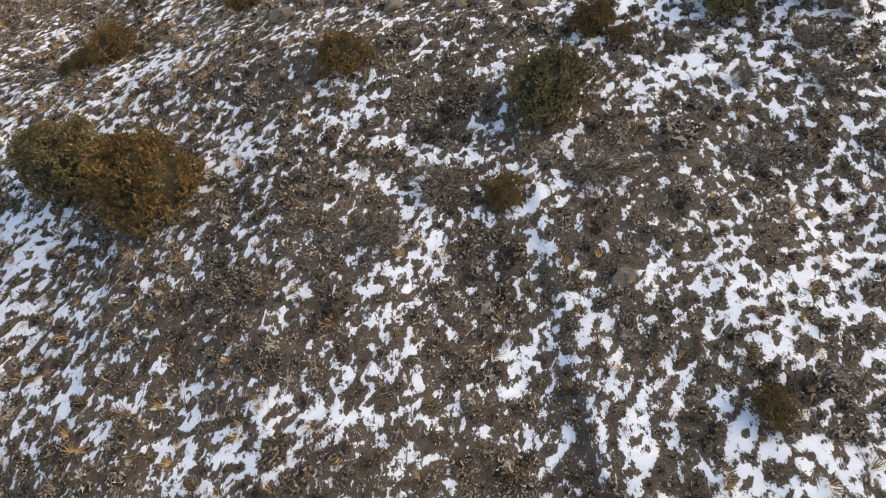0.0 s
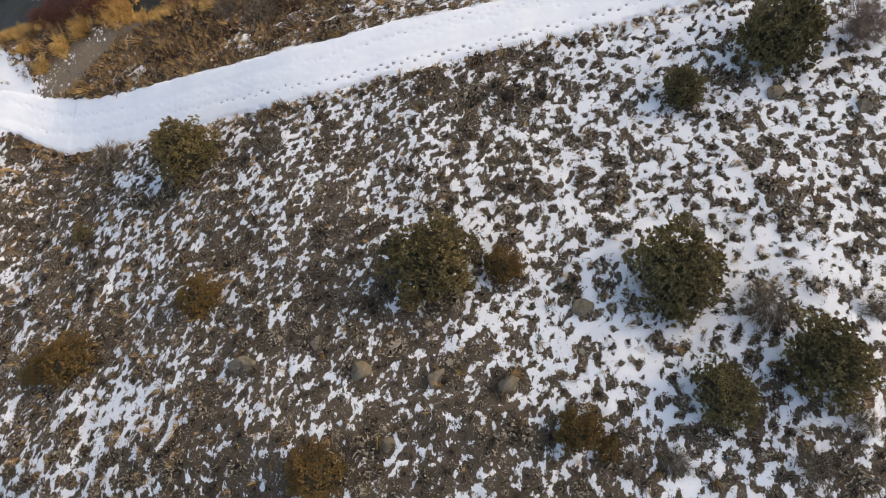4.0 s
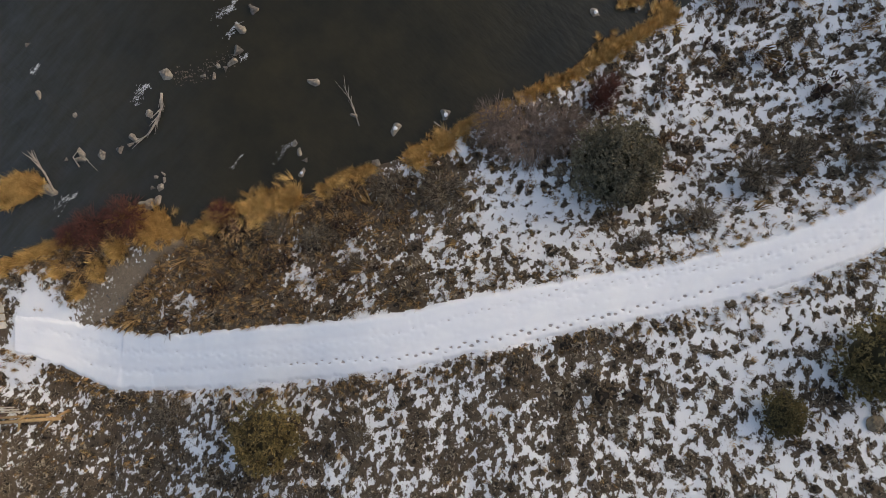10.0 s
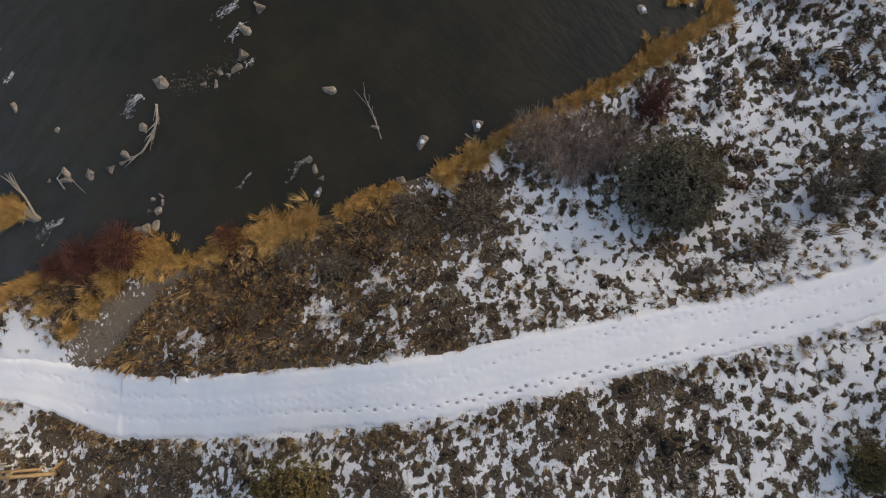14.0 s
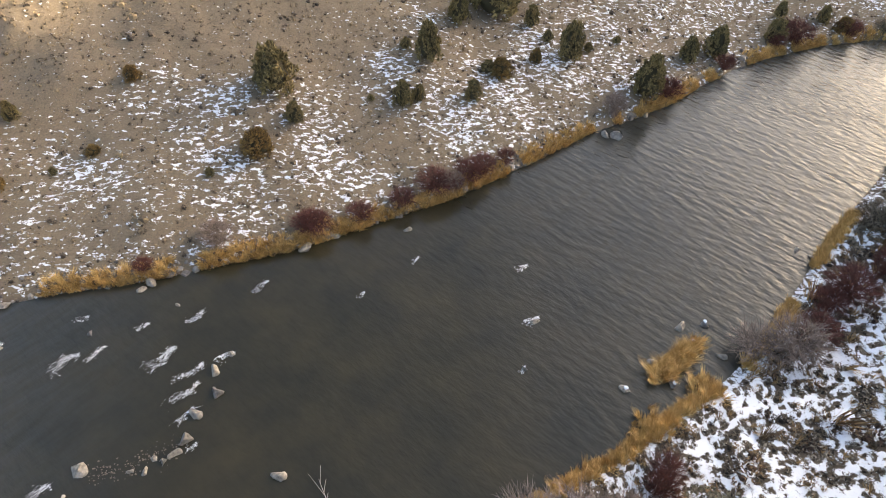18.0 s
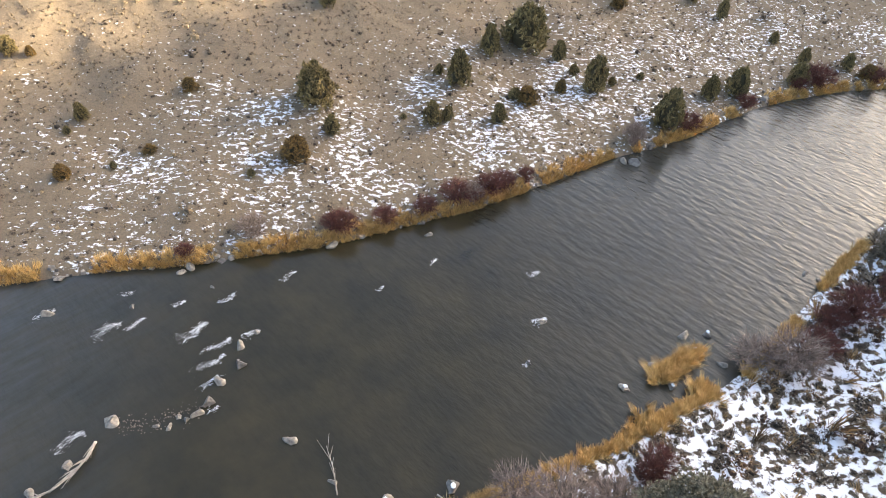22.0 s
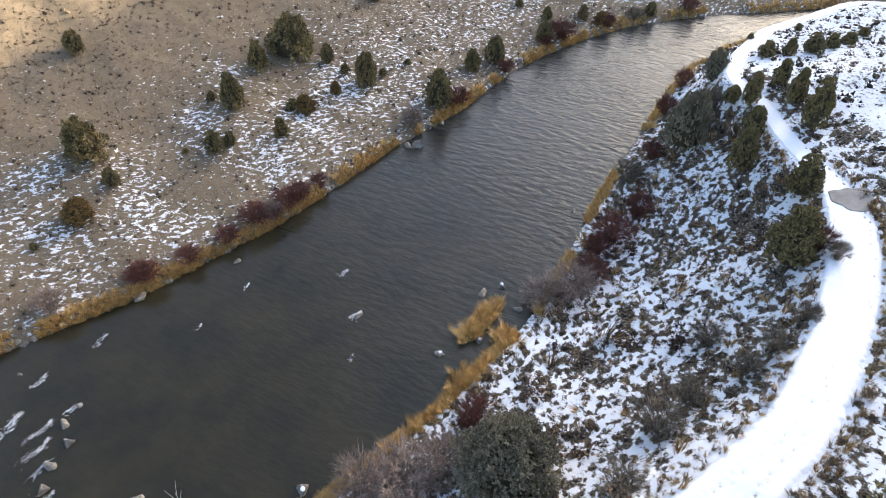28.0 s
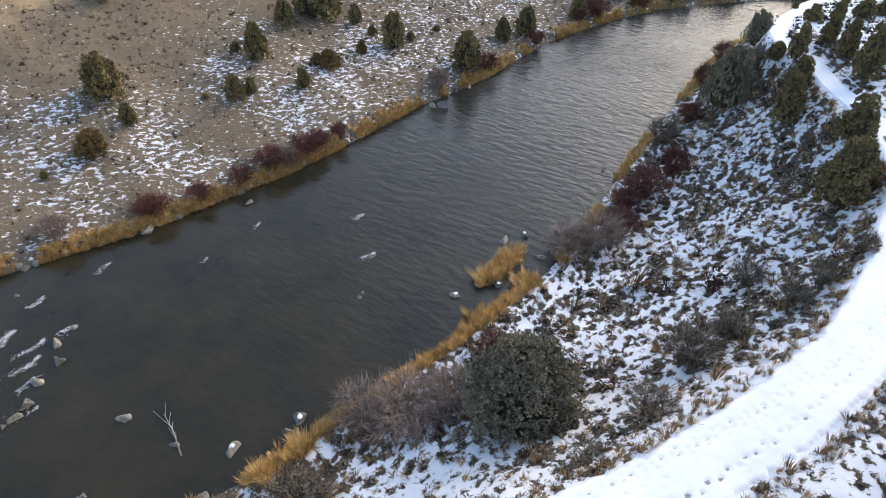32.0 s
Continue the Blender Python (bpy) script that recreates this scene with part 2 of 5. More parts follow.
def bump(n, l, b, fac, strength, dist):
    k = n.new("ShaderNodeBump")
    k.inputs["Strength"].default_value, k.inputs["Distance"].default_value = strength, dist
    l.new(fac, k.inputs["Height"])
    l.new(k.outputs[0], b.inputs["Normal"])
    return k


def two_tone(name, dark, light, scale, rough=0.9, island=0.0, bump_by=0.0, stretch=None, third=None):
    """A matt natural surface: two colours by noise at two scales, and a shift from piece to piece."""
    m, n, l, b = material(name, rough)
    f = math_node(n, l, "ADD", math_node(n, l, "MULTIPLY", noise_node(n, l, scale, 5, 0.65, None, stretch), 0.65), math_node(n, l, "MULTIPLY", noise_node(n, l, scale * 0.13, 3), 0.35))
    if island:
        g = n.new("ShaderNodeNewGeometry")
        f = math_node(n, l, "ADD", f, math_node(n, l, "MULTIPLY", math_node(n, l, "SUBTRACT", g.outputs["Random Per Island"], 0.5), island))
    # tone: random shift from plant to plant, lowered on hearts as painted shade
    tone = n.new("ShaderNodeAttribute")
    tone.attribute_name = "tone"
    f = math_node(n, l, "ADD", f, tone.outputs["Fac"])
    stops = [(0.32, dark), (0.66, light)] if third is None else [(0.28, dark), (0.52, light), (0.78, third)]
    l.new(ramp(n, l, f, *stops), b.inputs["Base Color"])
    if bump_by:
        bump(n, l, b, noise_node(n, l, scale * 3, 4), 0.6, bump_by)
    return m


def ground_material():
    m, n, l, b = material("ground_cover", 0.95)
    at = n.new("ShaderNodeAttribute")
    at.attribute_name = "cover"
    sep = n.new("ShaderNodeSeparateColor")
    l.new(at.outputs["Color"], sep.inputs[0])
    snow, far, gravel = sep.outputs[0], sep.outputs[1], sep.outputs[2]
    g1, g2, g3 = noise_node(n, l, 6.0, 7, 0.8), noise_node(n, l, 0.5, 4), noise_node(n, l, 22.0, 4, 0.7)
    near_soil = mix(n, l, g2, ramp(n, l, g1, (0.3, (0.042, 0.031, 0.020)), (0.55, (0.105, 0.077, 0.049)), (0.8, (0.21, 0.155, 0.095))), ramp(n, l, g1, (0.3, (0.055, 0.044, 0.032)), (0.7, (0.16, 0.124, 0.086))))
    far_soil = mix(n, l, g2, ramp(n, l, g1, (0.25, (0.07, 0.054, 0.034)), (0.5, (0.18, 0.139, 0.085)), (0.78, (0.31, 0.24, 0.145))), ramp(n, l, g1, (0.3, (0.09, 0.07, 0.048)), (0.7, (0.225, 0.175, 0.12))))
    soil = mix(n, l, far, near_soil, far_soil)
    pebble = ramp(n, l, math_node(n, l, "ADD", math_node(n, l, "MULTIPLY", g3, 0.6), math_node(n, l, "MULTIPLY", g1, 0.4)), (0.34, (0.05, 0.04, 0.029)), (0.5, (0.16, 0.13, 0.096)), (0.66, (0.28, 0.235, 0.18)))
    soil = mix(n, l, gravel, soil, pebble)
    edge = math_node(n, l, "ADD", snow, math_node(n, l, "MULTIPLY", math_node(n, l, "SUBTRACT", mix(n, l, far, noise_node(n, l, 2.5, 6, 0.72, None, (1.2, 0.8, 1)), noise_node(n, l, 1.9, 5, 0.68, None, (0.75, 1.3, 1))), 0.5), 0.95))
    mask = ramp(n, l, edge, (0.495, (0.0,)), (0.53, (1.0,)))
    white = ramp(n, l, g2, (0.2, (0.74, 0.78, 0.84)), (0.8, (0.86, 0.88, 0.90)))
    l.new(mix(n, l, mask, soil, white), b.inputs["Base Color"])
    h = math_node(n, l, "ADD", math_node(n, l, "MULTIPLY", mask, 0.5), math_node(n, l, "MULTIPLY", g1, 0.7))
    bump(n, l, b, h, 0.8, 0.12)
    return m


def water_material():
    m, n, l, b = material("river_water", 0.06)
    co = n.new("ShaderNodeTexCoord").outputs["Object"]
    turn = n.new("ShaderNodeMapping")
    turn.inputs["Rotation"].default_value = (0, 0, radians(-42))
    l.new(co, turn.inputs["Vector"])
    flow = turn.outputs["Vector"]
    bed = noise_node(n, l, 0.16, 5, 0.6, co)
    grit = noise_node(n, l, 1.6, 5, 0.7, co)
    base = mix(n, l, grit, ramp(n, l, bed, (0.3, (0.014, 0.0135, 0.008)), (0.7, (0.031, 0.026, 0.013))), ramp(n, l, bed, (0.3, (0.016, 0.016, 0.011)), (0.75, (0.037, 0.031, 0.017))))
    l.new(base, b.inputs["Base Color"])
    b.inputs["IOR"].default_value = 1.40
    # wind ripples, stronger on the open reach up the river, in uneven patches
    sep = n.new("ShaderNodeSeparateXYZ")
    l.new(co, sep.inputs[0])
    reach = n.new("ShaderNodeMapRange")
    for k, v in ((1, -5.0), (2, 55.0), (3, 0.35), (4, 1.5)):
        reach.inputs[k].default_value = v
    l.new(sep.outputs[0], reach.inputs[0])
    riffle = n.new("ShaderNodeMapRange")
    for k, v in ((1, -14.0), (2, -38.0), (3, 0.0), (4, 0.9)):
        riffle.inputs[k].default_value = v
    l.new(sep.outputs[0], riffle.inputs[0])
    gusts = ramp(n, l, noise_node(n, l, 0.09, 3, 0.5, co), (0.3, (0.55,)), (0.7, (1.0,)))
    w1 = noise_node(n, l, 1.5, 3, 0.5, flow, (0.95, 0.36, 1))
    w2 = noise_node(n, l, 6.5, 3, 0.6, flow, (1.1, 0.6, 1))
    waves = math_node(n, l, "ADD", w1, math_node(n, l, "MULTIPLY", w2, 0.10))
    bump(n, l, b, math_node(n, l, "MULTIPLY", waves, math_node(n, l, "MULTIPLY", math_node(n, l, "ADD", reach.outputs[0], riffle.outputs[0]), gusts)), 1.0, 0.15)
    # paler, bluer streaks over the shallow riffle and upriver: sky reflection painted in
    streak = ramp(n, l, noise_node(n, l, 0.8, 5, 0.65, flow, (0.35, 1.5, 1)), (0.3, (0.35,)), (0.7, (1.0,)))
    sky_sheen = n.new("ShaderNodeMapRange")
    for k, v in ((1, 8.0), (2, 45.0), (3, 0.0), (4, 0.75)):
        sky_sheen.inputs[k].default_value = v
    l.new(sep.outputs[0], sky_sheen.inputs[0])
    pale = math_node(n, l, "ADD", math_node(n, l, "MULTIPLY", riffle.outputs[0], 1.1), sky_sheen.outputs[0])
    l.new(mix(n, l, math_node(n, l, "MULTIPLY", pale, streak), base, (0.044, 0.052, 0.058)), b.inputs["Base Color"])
    b.inputs["Specular Tint"].default_value = (1.0, 0.99, 0.93, 1)
    return m


MAT_GROUND, MAT_WATER = ground_material(), water_material()
MAT_NEEDLE = two_tone("juniper_foliage", (0.092, 0.076, 0.031), (0.32, 0.248, 0.10), 1.3, 0.85, 0.5)
MAT_NEEDLE_GREY = two_tone("grey_green_foliage", (0.11, 0.10, 0.066), (0.37, 0.325, 0.215), 1.3, 0.85, 0.5)
MAT_NEEDLE_GOLD = two_tone("rusty_foliage", (0.085, 0.055, 0.017), (0.28, 0.175, 0.05), 1.3, 0.85, 0.5)
# darker copy of the foliage: shade inside the crown put into the colour
MAT_CORE = two_tone("shade_painted_foliage", (0.03, 0.026, 0.013), (0.075, 0.064, 0.032), 3.0, 1.0)
MAT_BARK = two_tone("juniper_bark", (0.05, 0.035, 0.025), (0.16, 0.12, 0.085), 9.0, 0.95, 0, 0.02, (1, 1, 0.2))
MAT_SAGE = two_tone("sagebrush_twigs", (0.018, 0.013, 0.009), (0.125, 0.094, 0.055), 0.9, 0.95, 0.95, third=(0.36, 0.31, 0.24))
MAT_GREY_TWIG = two_tone("bare_grey_twigs", (0.13, 0.097, 0.078), (0.37, 0.29, 0.235), 2.0, 0.9, 0.5)
MAT_RED_TWIG = two_tone("red_willow_twigs", (0.06, 0.022, 0.017), (0.18, 0.062, 0.044), 2.0, 0.85, 0.5)
MAT_STRAW = two_tone("golden_dry_grass", (0.36, 0.22, 0.07), (0.80, 0.555, 0.22), 1.2, 0.9, 0.6)
MAT_TAN = two_tone("tan_bunch_grass", (0.10, 0.058, 0.022), (0.52, 0.345, 0.155), 1.2, 0.9, 0.85)
MAT_ROCK = two_tone("grey_river_stone", (0.06, 0.054, 0.048), (0.27, 0.245, 0.21), 2.2, 0.8, 0, 0.04)
MAT_WET = two_tone("wet_brown_stone", (0.035, 0.024, 0.015), (0.13, 0.095, 0.06), 2.2, 0.5, 0.6)
MAT_PALE = two_tone("pale_river_stone", (0.09, 0.08, 0.065), (0.27, 0.24, 0.195), 2.6, 0.8, 0, 0.05, third=(0.47, 0.43, 0.37))
MAT_LICHEN = two_tone("lichen_spotted_stone", (0.06, 0.05, 0.035), (0.17, 0.145, 0.105), 3.5, 0.9, 0, 0.05, third=(0.30, 0.20, 0.09))
MAT_DRIFT = two_tone("bleached_driftwood", (0.22, 0.19, 0.155), (0.52, 0.47, 0.40), 4.0, 0.85, 0, 0.02)
MAT_POLE = two_tone("peeled_yellow_pole", (0.26, 0.16, 0.07), (0.52, 0.36, 0.18), 3.0, 0.8, 0, 0.01)
MAT_BOARD = two_tone("weathered_pale_boards", (0.42, 0.39, 0.33), (0.66, 0.62, 0.54), 3.0, 0.85, 0, 0.01)
MAT_FOAM = two_tone("river_foam", (0.38, 0.39, 0.39), (0.74, 0.75, 0.75), 5.0, 0.7)
MAT_SNOW = two_tone("packed_snow", (0.74, 0.78, 0.84), (0.87, 0.89, 0.91), 0.8, 0.75, 0, 0.02)
MAT_SLAB = two_tone("bare_concrete", (0.20, 0.19, 0.175), (0.32, 0.31, 0.29), 2.0, 0.9)
MAT_HILL = two_tone("tan_hill_brush", (0.045, 0.034, 0.023), (0.150, 0.112, 0.072), 0.5, 0.95, 0.5, third=(0.30, 0.22, 0.12))
MAT_RUST = two_tone("rusty_bank_brush", (0.026, 0.014, 0.010), (0.15, 0.085, 0.048), 0.9, 0.95, 0.8, third=(0.33, 0.22, 0.11))


# ---- ground, river and trail ----
def sheet(name, xs, ys, zs, mat, holes=None):
    """A grid mesh from its coordinates; cells where holes is true are left out."""
    nx, ny = len(xs), len(ys)
    gx, gy = np.meshgrid(xs, ys)
    co = np.stack([gx, gy, zs], -1).reshape(-1, 3)
    i = (np.arange(ny - 1)[:, None] * nx + np.arange(nx - 1)[None]).ravel()
    if holes is not None:
        i = i[~holes[:-1, :-1].ravel()]
    faces = np.stack([i, i + 1, i + nx + 1, i + nx], -1)
    return raw_mesh(name, co, faces, mat)


def raw_mesh(name, co, faces, mat, flat=False):
    me = bpy.data.meshes.new(name)
    k = faces.shape[1]
    me.vertices.add(len(co))
    me.vertices.foreach_set("co", np.asarray(co, np.float32).ravel())
    me.loops.add(faces.size)
    me.loops.foreach_set("vertex_index", faces.astype(np.int32).ravel())
    me.polygons.add(len(faces))
    me.polygons.foreach_set("loop_start", np.arange(0, faces.size, k, dtype=np.int32))
    me.update(calc_edges=True)
    me.polygons.foreach_set("use_smooth", np.full(len(faces), not flat))
    me.materials.append(mat)
    return me


def steps(*spans):
    out = []
    for lo, hi, step in spans:
        out.append(np.arange(lo, hi - 1e-6, step))
    return np.concatenate(out + [[spans[-1][1]]])


GX = steps((-700, -150, 25), (-150, -60, 3), (-60, -42, 0.7), (-42, 62, 0.30), (62, 130, 0.8), (130, 260, 4), (260, 700, 25))
GY = steps((-560, -120, 20), (-120, -58, 3), (-58, 32, 0.30), (32, 110, 0.55), (110, 200, 2.0), (200, 640, 20))
MX, MY = np.meshgrid(GX, GY)
INFO = survey(MX, MY)
COVER = snow_cover(MX, MY, INFO)
ZS, DN, DF, OFF, SOUTH, NORTH, BELOW = INFO


def jittered(lo_x, hi_x, lo_y, hi_y, step, seed, loose=0.5):
    rng = np.random.default_rng(seed)
    gx, gy = np.meshgrid(np.arange(lo_x, hi_x, step), np.arange(lo_y, hi_y, step))
    gx = gx + 0.5 * step * (np.arange(gx.shape[0]) % 2)[:, None]
    return (gx + rng.uniform(-loose, loose, gx.shape) * step).ravel(), (gy + rng.uniform(-loose, loose, gy.shape) * step).ravel(), rng


def sage_places():
    """Where the sagebrush of the near bank grows, and how wide each bush is."""
    x, y, rng = jittered(-48, 66, -62, 56, 0.70, 1, 0.52)
    info = survey(x, y)
    cover = snow_cover(x, y, info)
    clump = value_noise(x / 2.8, y / 2.8, 51, 3, 0.6)
    want = np.clip(0.84 + 1.2 * (clump - 0.5) + 1.6 * (0.49 - cover), 0.40, 0.98) * np.where(cover > 0.72, 0.3, 1.0) * np.where(info[6] & (x < 12), 0.8, 1.0)
    keep = info[4] & (info[3] > 0.3) & (info[1] > 1.2) & (rng.uniform(0, 1, len(x)) < want) & (gravel_share(x, y) < 0.5)
    size = 0.345 * rng.lognormal(-0.04, 0.40, len(x)) + 0.03
    size = size * (0.75 + 1.1 * np.clip(clump - 0.4, 0, 0.4)) * np.interp(x, [0, 20], [1.0, 0.93])
    return x[keep], y[keep], info[0][keep], size[keep]


def litter(x, y, size):
    """Bare ground and litter under each bush, on the grid of the ground."""
    out = np.zeros(MX.shape)
    ix, iy = np.searchsorted(GX, x), np.searchsorted(GY, y)
    for a in range(-3, 4):
        for b in range(-3, 4):
            jx, jy = np.clip(ix + a, 0, len(GX) - 1), np.clip(iy + b, 0, len(GY) - 1)
            k = np.exp(-(((GX[jx] - x) ** 2 + (GY[jy] - y) ** 2) / (0.80 * size + 0.04) ** 2) ** 1.5)
            np.maximum.at(out, (jy, jx), k)
    return out


def seedlings():
    """Smaller bushes that stick out of the snow everywhere between."""
    x, y, rng = jittered(-48, 66, -62, 56, 0.54, 61)
    info = survey(x, y)
    keep = info[4] & (info[3] > 0.2) & (info[1] > 1.2) & (rng.uniform(0, 1, len(x)) < 0.80) & (snow_cover(x, y, info) < 0.72) & (gravel_share(x, y) < 0.5)
    return x[keep], y[keep], info[0][keep], rng.uniform(0.07, 0.22, len(x))[keep]


SAGE_X, SAGE_Y, SAGE_Z, SAGE_SIZE = sage_places()
SPRIG_X, SPRIG_Y, SPRIG_Z, SPRIG_SIZE = seedlings()
COVER = COVER + np.where(SOUTH, np.interp(MX, [-40, 0, 25], [0.050, 0.062, 0.078]), 0) - 0.30 * np.maximum(litter(SAGE_X, SAGE_Y, SAGE_SIZE), 0.7 * litter(SPRIG_X, SPRIG_Y, SPRIG_SIZE))
on_trail = SOUTH & (OFF < 0.2)
ZS = ZS + np.where(on_trail, -0.10, 0.05 * smooth(COVER, 0.5, 0.6))
me = sheet("ground", GX, GY, ZS, MAT_GROUND)
gravel = gravel_share(MX, MY) * (SOUTH & BELOW)
attr = me.color_attributes.new("cover", "FLOAT_COLOR", "POINT")
attr.data.foreach_set("color", np.stack([COVER - 0.10 * gravel, NORTH * 1.0, gravel, np.ones_like(MX)], -1).astype(np.float32).ravel())
ground = tagged(new("ground", me), "brown winter hillsides with patchy snow above a river", "ground", kind="structure")

# one still sheet of river between the two shores
WX, WY = steps((-700, -100, 50), (-100, 200, 4), (200, 700, 50)), steps((-60, 160, 4))
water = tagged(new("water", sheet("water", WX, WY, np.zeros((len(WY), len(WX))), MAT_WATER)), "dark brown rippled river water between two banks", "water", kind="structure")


def snow_path_material():
    m, n, l, b = material("trodden_snow", 0.7)
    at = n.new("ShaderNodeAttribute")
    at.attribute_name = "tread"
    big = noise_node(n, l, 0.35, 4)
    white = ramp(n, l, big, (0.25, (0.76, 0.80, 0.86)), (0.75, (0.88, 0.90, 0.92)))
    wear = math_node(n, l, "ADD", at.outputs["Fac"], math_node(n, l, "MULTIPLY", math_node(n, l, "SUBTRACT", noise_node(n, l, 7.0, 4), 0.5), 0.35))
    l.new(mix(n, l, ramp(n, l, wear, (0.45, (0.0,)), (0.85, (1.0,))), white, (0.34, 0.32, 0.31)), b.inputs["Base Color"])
    bump(n, l, b, noise_node(n, l, 9.0, 5), 0.35, 0.03)
    return m


def trail_points(step):
    """Places along the middle of the trail, with its direction, from the landing to the woods."""
    line = TRAIL[3:-2]
    seg = np.hypot(*np.diff(line[:, :2], axis=0).T)
    s = np.r_[0, np.cumsum(seg)]
    at = np.arange(0, s[-1], step)
    c = np.stack([np.interp(at, s, line[:, k]) for k in range(3)], -1)
    w = max(1, int(3.0 / step))
    pad = np.concatenate([np.repeat(c[:1], w, 0), c, np.repeat(c[-1:], w, 0)])
    c = np.stack([np.convolve(pad[:, k], np.ones(2 * w + 1) / (2 * w + 1), "valid") for k in range(3)], -1)
    d = np.gradient(c[:, :2], axis=0)
    return at, c, d / np.hypot(*d.T)[:, None]


def footprints(at):
    """Lines of prints: place along the trail, place across it, size and depth."""
    rng = np.random.default_rng(5)
    out = []
    for start, end, side, sway, deep in ((6, 108, -1.05, 0.35, 1.35), (20, 108, 0.9, 0.5, 0.7), (2, 60, 0.35, 0.7, 0.6), (60, 108, 0.3, 0.6, 0.6)):
        s, k = start, 0
        while s < end:
            s += rng.uniform(0.5, 0.68)
            k += 1
            out.append((s, side + sway * math.sin(s * 0.13 + side) + (0.11 if k % 2 else -0.11) + rng.normal(0, 0.05), rng.uniform(0.12, 0.17), deep * rng.uniform(0.5, 1.1) * (0.85 + 0.4 * math.sin(s * 0.1 + 3 * side))))
    for _ in range(260):
        out.append((rng.uniform(0, 110), rng.normal(0.7, 0.7), rng.uniform(0.06, 0.13), rng.uniform(0.25, 0.6)))
    return out


def build_trail():
    at, c, d = trail_points(0.13)
    half = road_half(c[:, 0])
    n = 41
    u = np.linspace(-1.18, 1.18, n)
    ragged_l = 1 + 0.30 * (value_noise(at / 0.8, at * 0 + 3.3, 31, 5, 0.75) - 0.5) * 1.5
    ragged_r = 1 + 0.30 * (value_noise(at / 0.8, at * 0 + 9.3, 32, 5, 0.75) - 0.5) * 1.5
    across = u[None] * half[:, None] * np.where(u[None] < 0, ragged_r[:, None], ragged_l[:, None])
    x = c[:, :1] - d[:, 1:] * across
    y = c[:, 1:2] + d[:, :1] * across
    base = survey(x, y)[0]
    edge = smooth(np.abs(u)[None] + 0 * across, 0.88, 1.12)
    z = base + 0.07 * (1 - edge) - 0.14 * edge + 0.03 * (value_noise(x / 0.7, y / 0.7, 33, 2) - 0.5)
    ruts = 0.03 * (np.exp(-(((across - 0.85) / 0.3) ** 2)) + np.exp(-(((across + 0.85) / 0.3) ** 2)))
    z -= ruts
    tread = np.zeros_like(z)
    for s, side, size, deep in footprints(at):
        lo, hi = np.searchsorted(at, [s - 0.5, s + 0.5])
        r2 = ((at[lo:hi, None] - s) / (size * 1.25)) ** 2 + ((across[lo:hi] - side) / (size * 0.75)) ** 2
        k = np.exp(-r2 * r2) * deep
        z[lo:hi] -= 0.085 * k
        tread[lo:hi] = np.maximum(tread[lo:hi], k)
    co = np.stack([x, y, z], -1).reshape(-1, 3)
    i = (np.arange(len(at) - 1)[:, None] * n + np.arange(n - 1)[None]).ravel()
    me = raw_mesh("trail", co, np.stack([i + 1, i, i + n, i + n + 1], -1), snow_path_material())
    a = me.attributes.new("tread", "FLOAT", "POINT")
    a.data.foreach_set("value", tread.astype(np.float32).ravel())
    return tagged(new("trail", me), "snow-covered dirt trail with lines of footprints", "trail", kind="structure")


trail = build_trail()


# ---- helpers for things ----
def part(name, me, parent=None, label=""):
    ob = new(name, me)
    if parent is not None:
        ob.parent = parent
    return tagged(ob, label)


def from_bm(name, bm, mat, flat=False):
    me = bpy.data.meshes.new(name)
    bm.to_mesh(me)
    bm.free()
    me.materials.append(mat)
    me.polygons.foreach_set("use_smooth", np.full(len(me.polygons), not flat))
    return me


def spray(rng, n, centre, out, size, spread):
    """n slim leaf triangles that fan from centre along out."""
    d = out[None] + rng.normal(0, spread, (n, 3))
    d /= np.linalg.norm(d, axis=1)[:, None]
    side = np.cross(d, rng.normal(0, 1, (n, 3)))
    side /= np.linalg.norm(side, axis=1)[:, None]
    L = size * rng.uniform(0.6, 1.25, (n, 1))
    p = centre[None] + rng.normal(0, size * 0.22, (n, 3))
    w = L * 0.30
    return np.stack([p - side * w, p + side * w, p + d * L], 1).reshape(-1, 3)


def girth(h, shape):
    """Half-width of a juniper at the share h of its height: full below, drawn in towards the top."""
    low = min(1.0, 0.62 + 1.7 * h)
    return low * (1 - shape * max(0.0, (h - 0.18) / 0.82) ** 1.25) * (1 - max(0.0, h - 0.82) ** 2 * 9)


def crown_mesh(name, rng, tall, puffs, sprays, leaves, mat, shape, size):
    """An uneven juniper crown: ragged puffs of scale leaves on the ends of its limbs."""
    tris = []
    for k in range(puffs):
        h = ((k + 0.5) / puffs) ** 0.85
        a = k * 2.399963 + rng.normal(0, 0.35)
        w = girth(h, shape) * (rng.uniform(0.62, 0.95) if h < 0.68 else math.sqrt(rng.uniform(0.0, 0.85)))
        v = np.array([math.cos(a), math.sin(a), 0.35 + 1.3 * h])
        v /= np.linalg.norm(v)
        c = np.array([math.cos(a) * w, math.sin(a) * w, tall * (0.06 + 0.86 * h)])
        reach = (0.16 + 0.13 * (1 - h)) * rng.uniform(0.75, 1.35)
        for _ in range(sprays):
            d = rng.normal(0, 1, 3) + v * 0.9
            d /= np.linalg.norm(d)
            p = c + d * reach * rng.uniform(0.55, 1.05) * (1, 1, 1.15)
            tris.append(spray(rng, leaves, p, d * 0.7 + (0, 0, 0.35), size * rng.uniform(0.7, 1.25), 0.8))
    co = np.concatenate(tris)
    return raw_mesh(name, co, np.arange(len(co)).reshape(-1, 3), mat, True)


